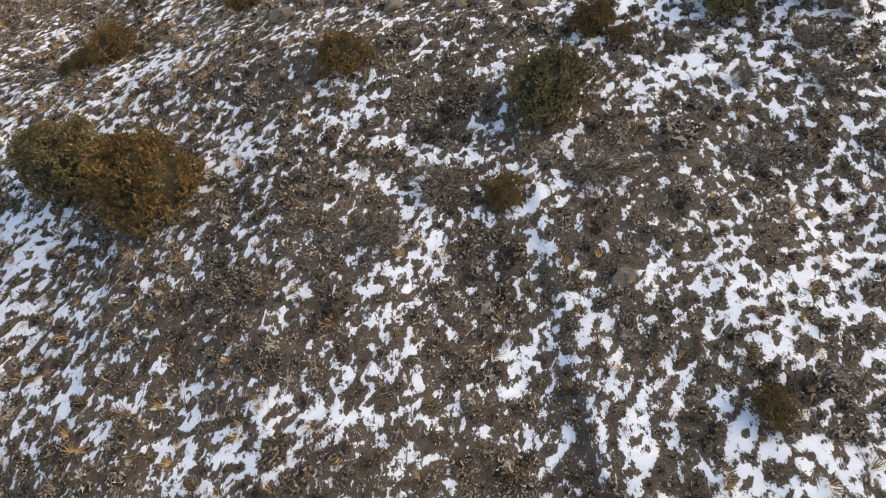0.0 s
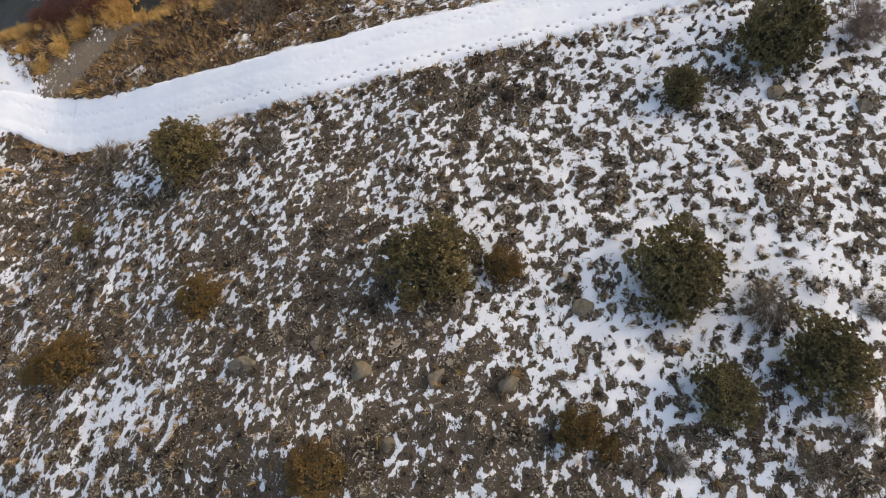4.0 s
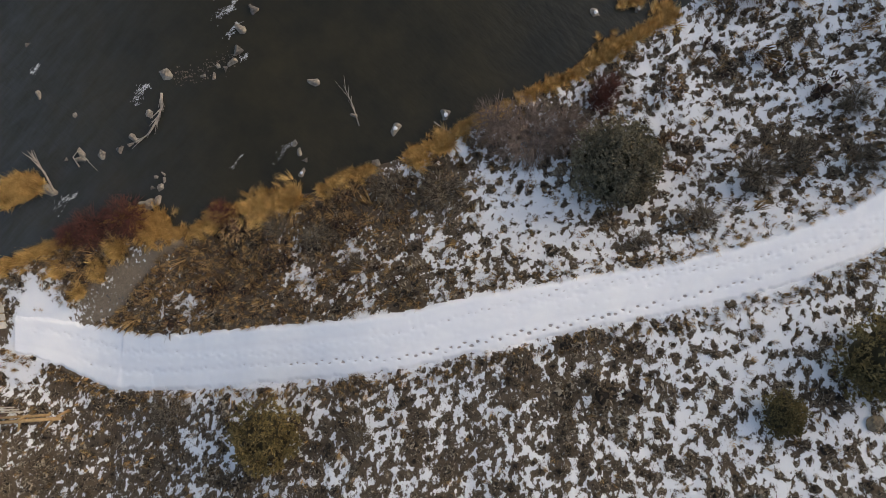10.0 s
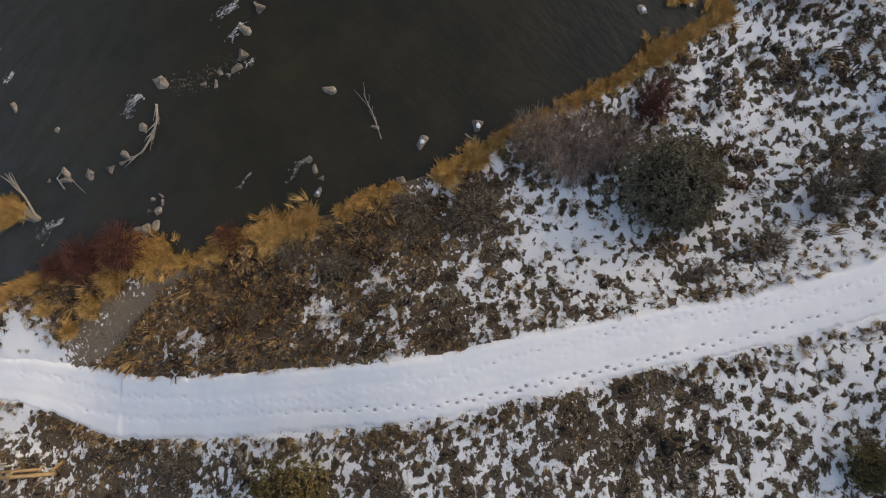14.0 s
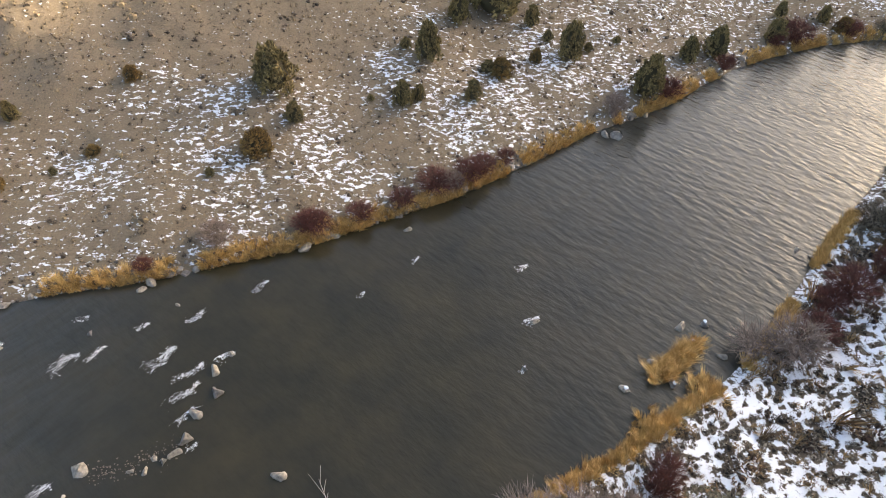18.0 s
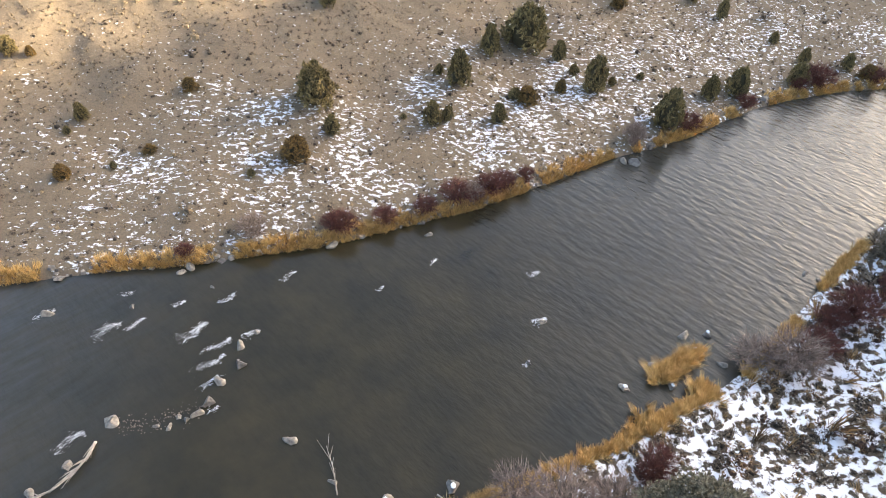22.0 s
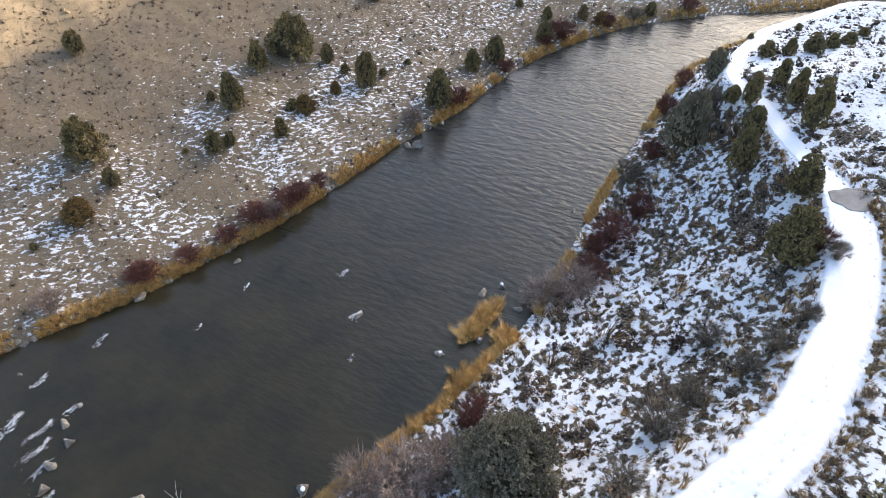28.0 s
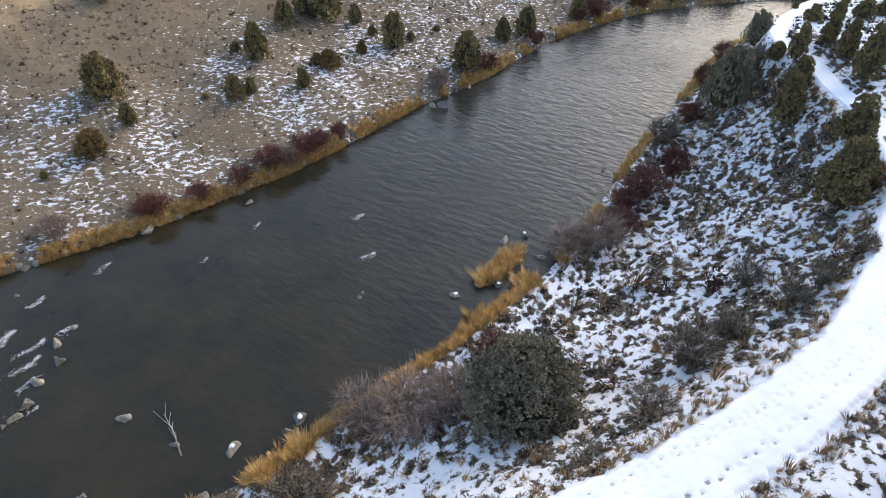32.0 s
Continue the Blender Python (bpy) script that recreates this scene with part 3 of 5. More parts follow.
# filler body inside the crown, coloured dark in place of shade
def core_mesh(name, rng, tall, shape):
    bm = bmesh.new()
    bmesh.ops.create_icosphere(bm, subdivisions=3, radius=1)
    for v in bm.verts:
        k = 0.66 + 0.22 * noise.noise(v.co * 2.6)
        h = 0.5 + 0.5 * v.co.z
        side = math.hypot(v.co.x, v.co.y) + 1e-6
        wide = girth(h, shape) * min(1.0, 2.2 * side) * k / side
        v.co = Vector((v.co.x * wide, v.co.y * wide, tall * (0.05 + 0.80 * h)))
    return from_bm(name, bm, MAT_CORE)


def trunk_mesh(name, rng, height, radius):
    bm = bmesh.new()
    for k in range(4):
        lean = Vector((rng.normal(0, 0.25), rng.normal(0, 0.25), 1)) if k else Vector((0, 0, 1))
        tall, thick = (height * 0.8, radius * 0.10) if not k else (height * 0.5, radius * 0.05)
        rings = []
        for j in range(5):
            s = j / 4
            c = lean * (tall * s - 0.25) + Vector((0.05 * math.sin(3 * s + k), 0.05 * math.cos(4 * s), 0))
            rings.append([bm.verts.new(c + Vector((math.cos(a), math.sin(a), 0)) * thick * (1 - 0.85 * s)) for a in np.arange(7) * math.tau / 7])
        for a, b in zip(rings[:-1], rings[1:]):
            for i in range(7):
                bm.faces.new((a[i], a[(i + 1) % 7], b[(i + 1) % 7], b[i]))
    return from_bm(name, bm, MAT_BARK)


def juniper_set(name, seed, tall, puffs, sprays, leaves, mat, shape, size):
    """One pattern of a juniper, 1 m in radius and tall times as high, to be scaled."""
    rng = np.random.default_rng(seed)
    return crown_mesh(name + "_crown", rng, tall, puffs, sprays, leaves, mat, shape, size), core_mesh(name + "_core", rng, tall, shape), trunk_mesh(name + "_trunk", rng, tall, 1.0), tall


NEAR_SETS = {key: [juniper_set("juniper", seed + s, 1.15, 76, 19, 13, mat, shape, 0.06) for s in range(2)] for key, seed, mat, shape in (("green", 10, MAT_NEEDLE, 0.55), ("grey", 20, MAT_NEEDLE_GREY, 0.5), ("gold", 30, MAT_NEEDLE_GOLD, 0.5))}
GREAT_SET = juniper_set("juniper", 70, 1.4, 140, 34, 13, MAT_NEEDLE_GREY, 0.62, 0.042)
FAR_SETS = [juniper_set("juniper", 40 + s, 1.7, 50, 12, 10, MAT_NEEDLE, 0.62, 0.13) for s in range(3)]


def juniper(x, y, radius, height, meshes, label, group, turn=0.0, sink=0.12):
    tree = new("juniper")
    tree.matrix_world = Matrix.Translation((x, y, ground_at(x, y) - sink)) @ Matrix.Rotation(turn, 4, "Z") @ Matrix.Diagonal((radius * (1 + 0.10 * math.sin(9 * x)), radius * (1 + 0.10 * math.sin(7 * y)), height / meshes[3], 1))
    part("crown", meshes[0], tree)
    part("inner_crown", meshes[1], tree, "dense inner foliage painted dark as shade")
    part("trunk", meshes[2], tree, "shaggy brown bark")
    return tagged(tree, label, "tree", group)


TALL_SETS = [juniper_set("juniper", 50 + s, 2.6, 70, 14, 11, MAT_NEEDLE, 0.66, 0.12) for s in range(2)]
FAR_GOLD = [juniper_set("juniper", 55 + s, 1.7, 50, 12, 10, MAT_NEEDLE_GOLD, 0.55, 0.13) for s in range(2)]


def ribbon(a, b, width, rng):
    """A thin twig from a to b: a slim three-sided spike."""
    d = (b - a) / (np.linalg.norm(b - a) + 1e-9)
    u = np.cross(d, rng.normal(0, 1, 3))
    u /= np.linalg.norm(u)
    w = np.cross(d, u)
    c = [a + width * (math.cos(k) * u + math.sin(k) * w) for k in (0, 2.094, 4.189)]
    return [c[0], c[1], b, c[1], c[2], b, c[2], c[0], b]


def twig_mesh(name, seed, mat, stems=150):
    """A leafless shrub 1 m in radius and height: arching stems with side twigs."""
    rng = np.random.default_rng(seed)
    co = []
    for _ in range(stems):
        ang, out = rng.uniform(0, math.tau), rng.uniform(0.1, 1.0) ** 0.6
        tip = np.array([math.cos(ang) * out, math.sin(ang) * out, 1.02 * math.sqrt(max(0.06, 1 - 0.85 * out * out)) * rng.uniform(0.75, 1.1)])
        root = np.array([rng.normal(0, 0.22), rng.normal(0, 0.22), 0])
        mid = root * 0.45 + tip * 0.55 + np.array([0, 0, 0.16]) + rng.normal(0, 0.05, 3)
        co += ribbon(root, mid + (mid - root) * 0.1, 0.013, rng) + ribbon(mid, tip, 0.010, rng)
        for _ in range(9):
            s = rng.uniform(0.0, 0.95)
            p = mid * (1 - s) + tip * s
            q = p + np.array([tip[0], tip[1], 0.5]) * rng.uniform(0.12, 0.3) + rng.normal(0, 0.13, 3)
            co += ribbon(p, q, 0.009, rng)
    co = np.array(co)
    return raw_mesh(name, co, np.arange(len(co)).reshape(-1, 3), mat, True)


# ---- junipers: x, y, radius, height, colour ----
NEAR_TREES = (
    (7.7, -20.0, 3.16, 4.31, "green"),
    (12.3, -20.8, 1.42, 1.41, "gold"),
    (22.3, -22.3, 2.86, 3.90, "green"),
    (23.2, -29.0, 1.85, 2.52, "green"),
    (28.5, -27.6, 2.40, 3.27, "green"),
    (15.3, -30.4, 1.34, 1.67, "gold"),
    (16.9, -31.6, 0.79, 0.69, "gold"),
    (-12.2, -8.5, 2.96, 4.04, "green"),
    (26.2, -9.1, 1.73, 2.36, "green"),
    (33.3, -5.9, 3.12, 4.44, "green"),
    (-19.3, -24.5, 2.03, 2.14, "gold"),
    (-23.3, -25.4, 0.84, 0.94, "green"),
    (-9.0, -20.9, 1.75, 1.62, "gold"),
    (-22.2, -14.1, 0.86, 0.95, "green"),
    (0.3, -31.9, 1.65, 1.64, "gold"),
    (-10.1, -40.5, 3.09, 4.60, "gold"),
    (-16.8, -37.6, 2.82, 4.02, "green"),
    (12.1, -36.3, 2.30, 3.28, "green"),
    (9.5, -42.6, 1.13, 1.05, "gold"),
    (19.4, -53.5, 0.99, 0.92, "gold"),
    (-21.9, -24.8, 1.33, 1.15, "gold"),
    (18.8, 10.3, 3.90, 6.20, "grey"),
)
EAST_TREES = (
    (48.0, 16.1, 2.56, 6.48, "green"),
    (54.8, 21.8, 1.78, 4.77, "green"),
    (55.1, 29.3, 1.81, 5.42, "green"),
    (58.2, 31.7, 1.39, 3.86, "green"),
    (56.5, 38.4, 3.58, 6.86, "grey"),
    (60.7, 35.3, 1.08, 4.09, "green"),
    (65.4, 45.2, 1.91, 4.19, "grey"),
    (62.5, 28.7, 1.46, 6.15, "green"),
    (64.5, 33.0, 1.30, 4.19, "green"),
    (65.7, 36.3, 1.11, 3.33, "green"),
    (60.9, 37.7, 1.24, 2.09, "green"),
    (71.6, 44.1, 1.23, 2.20, "green"),
    (74.2, 43.0, 0.96, 2.57, "green"),
    (77.6, 42.5, 1.31, 2.93, "green"),
    (81.1, 42.8, 1.19, 2.11, "green"),
    (84.9, 43.2, 1.22, 1.75, "green"),
    (75.3, 50.2, 0.59, 1.03, "green"),
    (83.5, 50.0, 0.68, 1.22, "green"),
    (89.6, 44.8, 0.96, 1.40, "green"),
    (65.8, 30.6, 1.16, 2.42, "green"),
    (59.9, 40.1, 1.30, 3.17, "grey"),
)
FAR_TREES_A = (
    (-7.3, 60.4, 2.26, 5.14, "green"),
    (-8.9, 52.4, 1.47, 2.80, "gold"),
    (-5.4, 56.3, 0.95, 2.48, "green"),
    (9.4, 65.6, 1.48, 4.73, "green"),
    (13.9, 72.6, 1.36, 4.18, "green"),
    (19.0, 75.3, 2.98, 6.18, "green"),
    (23.2, 72.9, 0.86, 2.96, "green"),
    (25.0, 70.9, 0.78, 1.43, "green"),
    (27.1, 67.9, 1.73, 5.09, "green"),
    (29.9, 69.5, 0.63, 1.31, "green"),
    (5.8, 58.8, 1.03, 3.27, "green"),
    (7.6, 59.4, 0.71, 2.18, "green"),
    (7.0, 67.3, 0.69, 1.42, "green"),
    (13.7, 60.0, 1.04, 2.68, "green"),
    (17.8, 64.3, 1.48, 2.34, "gold"),
    (16.2, 64.7, 0.81, 1.68, "green"),
    (35.5, 62.6, 2.12, 5.67, "green"),
    (43.8, 69.6, 1.34, 3.54, "green"),
    (51.4, 87.3, 0.79, 3.38, "green"),
    (48.1, 91.3, 0.90, 3.42, "green"),
    (46.2, 94.2, 0.75, 2.01, "green"),
    (34.7, 86.6, 1.34, 2.35, "gold"),
    (-21.3, 61.7, 0.93, 1.57, "gold"),
    (-31.8, 57.2, 0.84, 2.10, "green"),
    (-13.4, 50.0, 0.54, 0.96, "green"),
    (-31.7, 49.4, 0.85, 1.77, "gold"),
)
FAR_TREES_B = (
    (-24.1, 53.0, 0.75, 1.04, "gold"),
    (-27.4, 51.1, 0.43, 0.90, "green"),
    (-37.7, 44.7, 0.88, 2.47, "gold"),
    (-38.4, 50.1, 0.37, 0.77, "green"),
    (-46.7, 63.9, 1.50, 2.94, "gold"),
    (-52.9, 59.1, 0.87, 3.07, "gold"),
    (-55.1, 57.7, 0.73, 2.05, "gold"),
    (-53.3, 55.0, 1.35, 2.29, "gold"),
    (-49.6, 55.1, 0.97, 2.36, "gold"),
    (-53.3, 52.2, 0.76, 2.27, "gold"),
    (-55.1, 52.8, 0.57, 2.23, "gold"),
    (-42.1, 60.3, 0.73, 1.34, "green"),
    (-41.5, 65.9, 0.90, 2.24, "green"),
    (-39.4, 66.0, 0.55, 1.34, "gold"),
    (-44.8, 59.3, 0.66, 1.56, "gold"),
    (-32.8, 55.2, 0.45, 0.93, "green"),
    (34.3, 71.3, 0.57, 0.99, "green"),
    (22.5, 66.8, 0.69, 1.99, "gold"),
    (2.5, 59.9, 0.46, 0.77, "green"),
    (48.2, 70.9, 1.60, 4.26, "green"),
    (58.5, 74.2, 1.51, 3.40, "green"),
    (61.8, 79.3, 0.83, 2.50, "green"),
    (68.2, 78.2, 1.03, 2.66, "green"),
    (80.3, 76.0, 1.24, 2.59, "green"),
    (70.5, 76.3, 1.40, 2.15, "gold"),
    (58.7, 83.4, 0.75, 1.82, "green"),
    (-6.9, 77.9, 1.35, 2.82, "green"),
)
WORDS = {"green": "dark olive green juniper on the snowy slope", "grey": "large grey-green juniper among snow and brush", "gold": "rusty golden brown juniper bush on the slope"}
for i, (x, y, r, h, key) in enumerate(NEAR_TREES):
    juniper(x, y, r * 1.04, h * 1.05, GREAT_SET if r > 3.2 else NEAR_SETS[key][i % 2], WORDS[key], "junipers on the near bank", i * 1.7)
for i, (x, y, r, h, key) in enumerate(EAST_TREES):
    juniper(x, y, r * 0.85, h * 0.95, (TALL_SETS if key == "green" else NEAR_SETS["grey"])[i % 2], "tall dark green juniper in the snowy riverside grove" if key == "green" else WORDS["grey"], "junipers in the riverside grove", i * 2.1)
for i, (x, y, r, h, key) in enumerate(FAR_TREES_A + FAR_TREES_B):
    juniper(x, y, r, h * 0.92, (FAR_SETS if key == "green" else FAR_GOLD)[i % 2], "dark green juniper on the dry far hillside" if key == "green" else "yellow-brown juniper bush on the dry far hillside", "junipers on the far hillside", i * 1.3)


# ---- bare shrubs: x, y, radius, height, colour ----
SHRUBS_1 = (
    (12.3, 13.9, 3.68, 2.20, "grey"),
    (9.3, 15.3, 2.39, 2.20, "grey"),
    (15.5, 13.8, 2.58, 2.20, "grey"),
    (31.6, 26.4, 2.54, 2.20, "grey"),
    (37.2, 27.3, 2.08, 2.08, "red"),
    (19.8, 17.5, 1.46, 1.46, "red"),
    (3.9, 9.8, 2.52, 1.76, "brown"),
    (-0.9, 10.5, 1.91, 1.34, "brown"),
    (-7.4, 6.6, 1.84, 1.29, "brown"),
    (-16.3, 9.8, 1.47, 1.47, "red"),
    (-24.8, 10.4, 2.29, 2.20, "red"),
    (-28.0, 9.7, 2.07, 2.07, "red"),
    (-30.3, 9.2, 1.45, 1.45, "red"),
    (-11.3, 8.2, 1.45, 1.02, "brown"),
    (24.2, 5.0, 1.82, 1.27, "brown"),
    (19.2, 3.7, 1.25, 0.88, "brown"),
    (-4.1, 4.1, 1.17, 0.82, "brown"),
    (42.3, 30.9, 2.63, 2.80, "red"),
    (46.3, 32.3, 1.62, 2.80, "red"),
    (39.6, 29.9, 1.73, 2.03, "red"),
    (34.3, 26.1, 2.95, 2.80, "grey"),
    (49.7, 38.8, 1.95, 2.80, "brown"),
    (54.3, 40.4, 1.66, 2.20, "red"),
)
SHRUBS_2 = (
    (63.0, 49.2, 1.50, 2.80, "red"),
    (69.9, 54.2, 1.59, 2.80, "red"),
    (18.8, 16.2, 1.32, 2.16, "red"),
    (29.5, 8.2, 2.08, 2.28, "brown"),
    (33.1, 9.1, 1.57, 1.73, "brown"),
    (39.3, 8.9, 1.17, 1.91, "brown"),
    (36.9, 8.5, 1.35, 1.77, "brown"),
    (38.4, 13.4, 1.53, 1.70, "brown"),
    (42.9, 9.6, 0.92, 1.59, "brown"),
    (49.8, 15.0, 1.34, 2.19, "red"),
    (49.4, 13.2, 0.88, 1.83, "brown"),
    (13.2, 50.9, 1.59, 1.75, "red"),
    (7.7, 48.4, 2.00, 2.20, "red"),
    (9.8, 48.7, 1.23, 1.39, "red"),
    (-4.6, 44.2, 1.54, 1.69, "red"),
    (-12.5, 43.0, 1.72, 2.17, "grey"),
    (30.4, 59.4, 1.61, 2.76, "grey"),
    (38.4, 62.9, 1.93, 2.12, "red"),
    (48.7, 68.6, 1.50, 1.76, "red"),
    (61.8, 74.3, 2.51, 2.76, "red"),
    (58.3, 73.0, 1.32, 1.79, "red"),
    (71.1, 75.7, 1.86, 2.05, "red"),
    (76.9, 76.0, 1.71, 1.88, "brown"),
    (87.9, 75.3, 1.94, 2.13, "red"),
)
SHRUBS_3 = (
    (-38.3, 38.3, 1.39, 1.98, "brown"),
    (-3.9, 44.0, 1.71, 1.88, "red"),
    (0.3, 45.2, 1.44, 1.59, "red"),
    (4.5, 46.8, 1.46, 1.61, "red"),
    (11.6, 49.9, 1.80, 2.10, "red"),
    (9.5, 48.7, 1.48, 1.95, "grey"),
    (15.9, 51.9, 1.04, 1.83, "red"),
    (-18.5, 40.7, 1.01, 1.11, "red"),
    (39.1, -5.7, 2.00, 1.80, "grey"),
    (26.7, -24.7, 1.60, 0.96, "brown"),
    (32.4, -25.2, 1.03, 0.62, "brown"),
    (27.1, -33.0, 1.10, 0.66, "brown"),
    (29.8, -31.0, 0.88, 0.53, "brown"),
    (20.3, -32.4, 0.90, 0.54, "brown"),
    (-21.4, -6.9, 1.90, 1.10, "brown"),
    (-4.6, -8.8, 1.12, 0.67, "brown"),
    (14.3, -41.5, 1.61, 0.97, "brown"),
    (6.3, -42.0, 1.52, 0.91, "brown"),
    (27.0, -36.1, 1.10, 0.66, "brown"),
    (3.6, -44.6, 1.20, 0.72, "brown"),
    (23.0, -35.5, 0.85, 0.51, "brown"),
    (22.3, -40.7, 1.46, 0.87, "brown"),
)
SHRUB_SETS = {key: [twig_mesh("bare_shrub", 60 + k, mat) for k in range(2)] for key, mat in (("grey", MAT_GREY_TWIG), ("red", MAT_RED_TWIG), ("brown", MAT_SAGE))}
SHRUB_WORDS = {"grey": "leafless grey-brown willow shrub on the river bank", "red": "leafless dark red willow shrub at the water's edge", "brown": "low brown leafless shrub among snow patches"}
for i, (x, y, r, h, key) in enumerate(SHRUBS_1 + SHRUBS_2 + SHRUBS_3):
    shrub = new("bare_shrub", SHRUB_SETS[key][i % 2])
    shrub.matrix_world = Matrix.Translation((x, y, max(ground_at(x, y), -0.1) - 0.05)) @ Matrix.Rotation(i * 1.9, 4, "Z") @ Matrix.Diagonal((r, r, h, 1))
    tagged(shrub, SHRUB_WORDS[key], "shrub", "bare shrubs by the river")


# ---- stones: x, y, radius ----
STONES_1 = (
    (-20.1, 23.1, 0.81),
    (-6.7, 21.0, 0.68),
    (5.0, 16.8, 0.51),
    (0.3, 15.9, 0.74),
    (19.7, 24.6, 0.65),
    (22.8, 26.6, 0.45),
    (28.7, 29.9, 0.65),
    (26.5, 29.9, 0.47),
    (26.8, 28.2, 0.41),
    (-12.8, 26.5, 0.47),
    (-13.3, 24.5, 0.50),
    (-13.9, 23.5, 0.40),
    (-21.9, 19.6, 0.39),
    (-23.7, 17.6, 0.38),
    (-25.0, 16.7, 0.38),
    (-24.0, 17.1, 0.25),
    (-26.8, 16.5, 0.42),
    (-28.6, 16.8, 0.38),
    (-30.1, 16.3, 0.21),
    (-28.8, 16.2, 0.38),
    (-28.7, 20.2, 0.27),
    (-31.8, 22.4, 0.33),
    (-32.2, 27.0, 0.24),
    (-28.7, 34.1, 0.68),
    (-9.1, 15.7, 0.32),
    (-8.7, 14.8, 0.31),
    (-8.3, 14.0, 0.27),
    (-3.4, 17.6, 0.28),
    (-21.8, 12.8, 0.35),
    (-21.4, 13.5, 0.23),
    (-22.5, 12.9, 0.23),
)
STONES_2 = (
    (-31.9, 13.7, 0.60),
    (-22.9, 11.4, 0.45),
    (-22.2, 11.7, 0.40),
    (-23.6, 11.5, 0.35),
    (-21.4, 14.1, 0.20),
    (-22.1, 13.8, 0.24),
    (-4.9, 42.3, 0.79),
    (-16.5, 40.4, 0.84),
    (-17.9, 39.6, 0.44),
    (-29.2, 38.3, 0.39),
    (-18.6, 38.9, 0.33),
    (-11.4, 28.1, 0.72),
    (-11.8, 30.1, 0.64),
    (-10.7, 31.4, 0.30),
    (4.7, 43.8, 0.34),
    (29.9, 56.2, 1.08),
    (28.7, 56.6, 0.70),
    (41.4, 63.9, 0.54),
    (14.2, 31.8, 0.34),
    (12.2, 27.4, 0.27),
    (-15.7, 22.5, 0.27),
    (-15.3, 23.3, 0.27),
    (-16.7, 22.6, 0.22),
    (-14.6, 23.0, 0.27),
    (34.8, 59.9, 0.39),
    (-44.1, 37.6, 0.28),
    (-38.6, 33.6, 0.27),
    (-21.8, 34.7, 0.26),
    (-8.7, 12.9, 0.35),
    (-1.8, 13.1, 0.31),
    (28.7, 26.6, 0.37),
    (23.6, 24.6, 0.42),
    (41.5, 37.2, 0.32),
    (42.5, 36.2, 0.25),
    (-15.4, 36.9, 0.20),
)
BOULDERS = (
    (-4.9, -25.7, 1.02),
    (7.6, -27.3, 0.93),
    (3.1, -26.6, 0.86),
    (16.7, -23.8, 0.78),
    (37.1, -12.1, 0.83),
    (11.8, -27.8, 0.81),
    (14.6, -47.6, 0.69),
    (0.1, -24.7, 0.72),
    (4.7, -30.7, 0.58),
    (32.2, -10.2, 0.78),
)


def stone_mesh(name, seed, mat, squash=0.7):
    rng = np.random.default_rng(seed)
    bm = bmesh.new()
    bmesh.ops.create_icosphere(bm, subdivisions=3, radius=1)
    cuts = rng.normal(0, 1, (9, 3))
    cuts /= np.linalg.norm(cuts, axis=1)[:, None]
    reach = rng.uniform(0.42, 0.78, 9)
    for v in bm.verts:
        p = np.array(v.co)
        over = (cuts @ p - reach).clip(0)
        k = int(over.argmax())
        p = p - cuts[k] * over[k] * 1.0
        p *= 1 + 0.06 * noise.noise(v.co * 3.1 + Vector((seed, 0, 0)))
        v.co = Vector(p * (1.12, 0.95, squash))
    tall = max(abs(v.co.z) for v in bm.verts)
    for v in bm.verts:
        v.co.z *= squash / tall
    return from_bm(name, bm, mat)


def cap_mesh(name, seed):
    """A thin uneven patch of snow that lies on the top of a stone 1 m in radius."""
    rng = np.random.default_rng(seed)
    bm = bmesh.new()
    mid, rims = bm.verts.new((0, 0, 0.10)), []
    for reach, z in ((0.5, 0.07), (1.0, -0.03)):
        rims.append([bm.verts.new((math.cos(a) * reach * k, math.sin(a) * reach * k * 0.7, z)) for a, k in ((j * math.tau / 12, rng.uniform(0.75, 1.15)) for j in range(12))])
    for j in range(12):
        i = (j + 1) % 12
        bm.faces.new((mid, rims[0][j], rims[0][i]))
        bm.faces.new((rims[0][j], rims[1][j], rims[1][i], rims[0][i]))
    return from_bm(name, bm, MAT_SNOW)


SNOWY = {2, 3, 4, 6, 8, 59, 62}
CAP = cap_mesh("snow_cap", 77)
STONE_SETS = [stone_mesh("river_rock", 70 + k, MAT_PALE if k != 2 else MAT_ROCK, 0.62) for k in range(4)]
for i, (x, y, r) in enumerate(STONES_1 + STONES_2):
    snowy = i in SNOWY
    r = r * 0.84 if r > 0.6 else r * 1.2 + 0.03
    rock = new("river_rock", STONE_SETS[i % 4])
    top, low = max(ground_at(x, y), 0.0) + 0.72 * r, ground_at(x, y) - 0.06
    rock.matrix_world = Matrix.Translation((x, y, (top + low) / 2)) @ Matrix.Rotation(i * 2.3, 4, "Z") @ Matrix.Diagonal((r, r, (top - low) / 2 / 0.6, 1))
    if snowy:
        cap = part("snow_cap", CAP, rock, "patch of white snow")
        cap.matrix_parent_inverse = Matrix()
        cap.matrix_local = Matrix.Translation((0.1, 0.05, 0.56)) @ Matrix.Diagonal((0.42, 0.42, 0.8, 1))
    tagged(rock, "grey boulder with a patch of snow by the shore" if snowy else "pale grey weathered rock standing in the river" if r < 0.6 else "large grey boulder standing in the river", "rock", "rocks in the river")
BOULDER_SETS = [stone_mesh("boulder", 80 + k, MAT_LICHEN, 0.6) for k in range(3)]
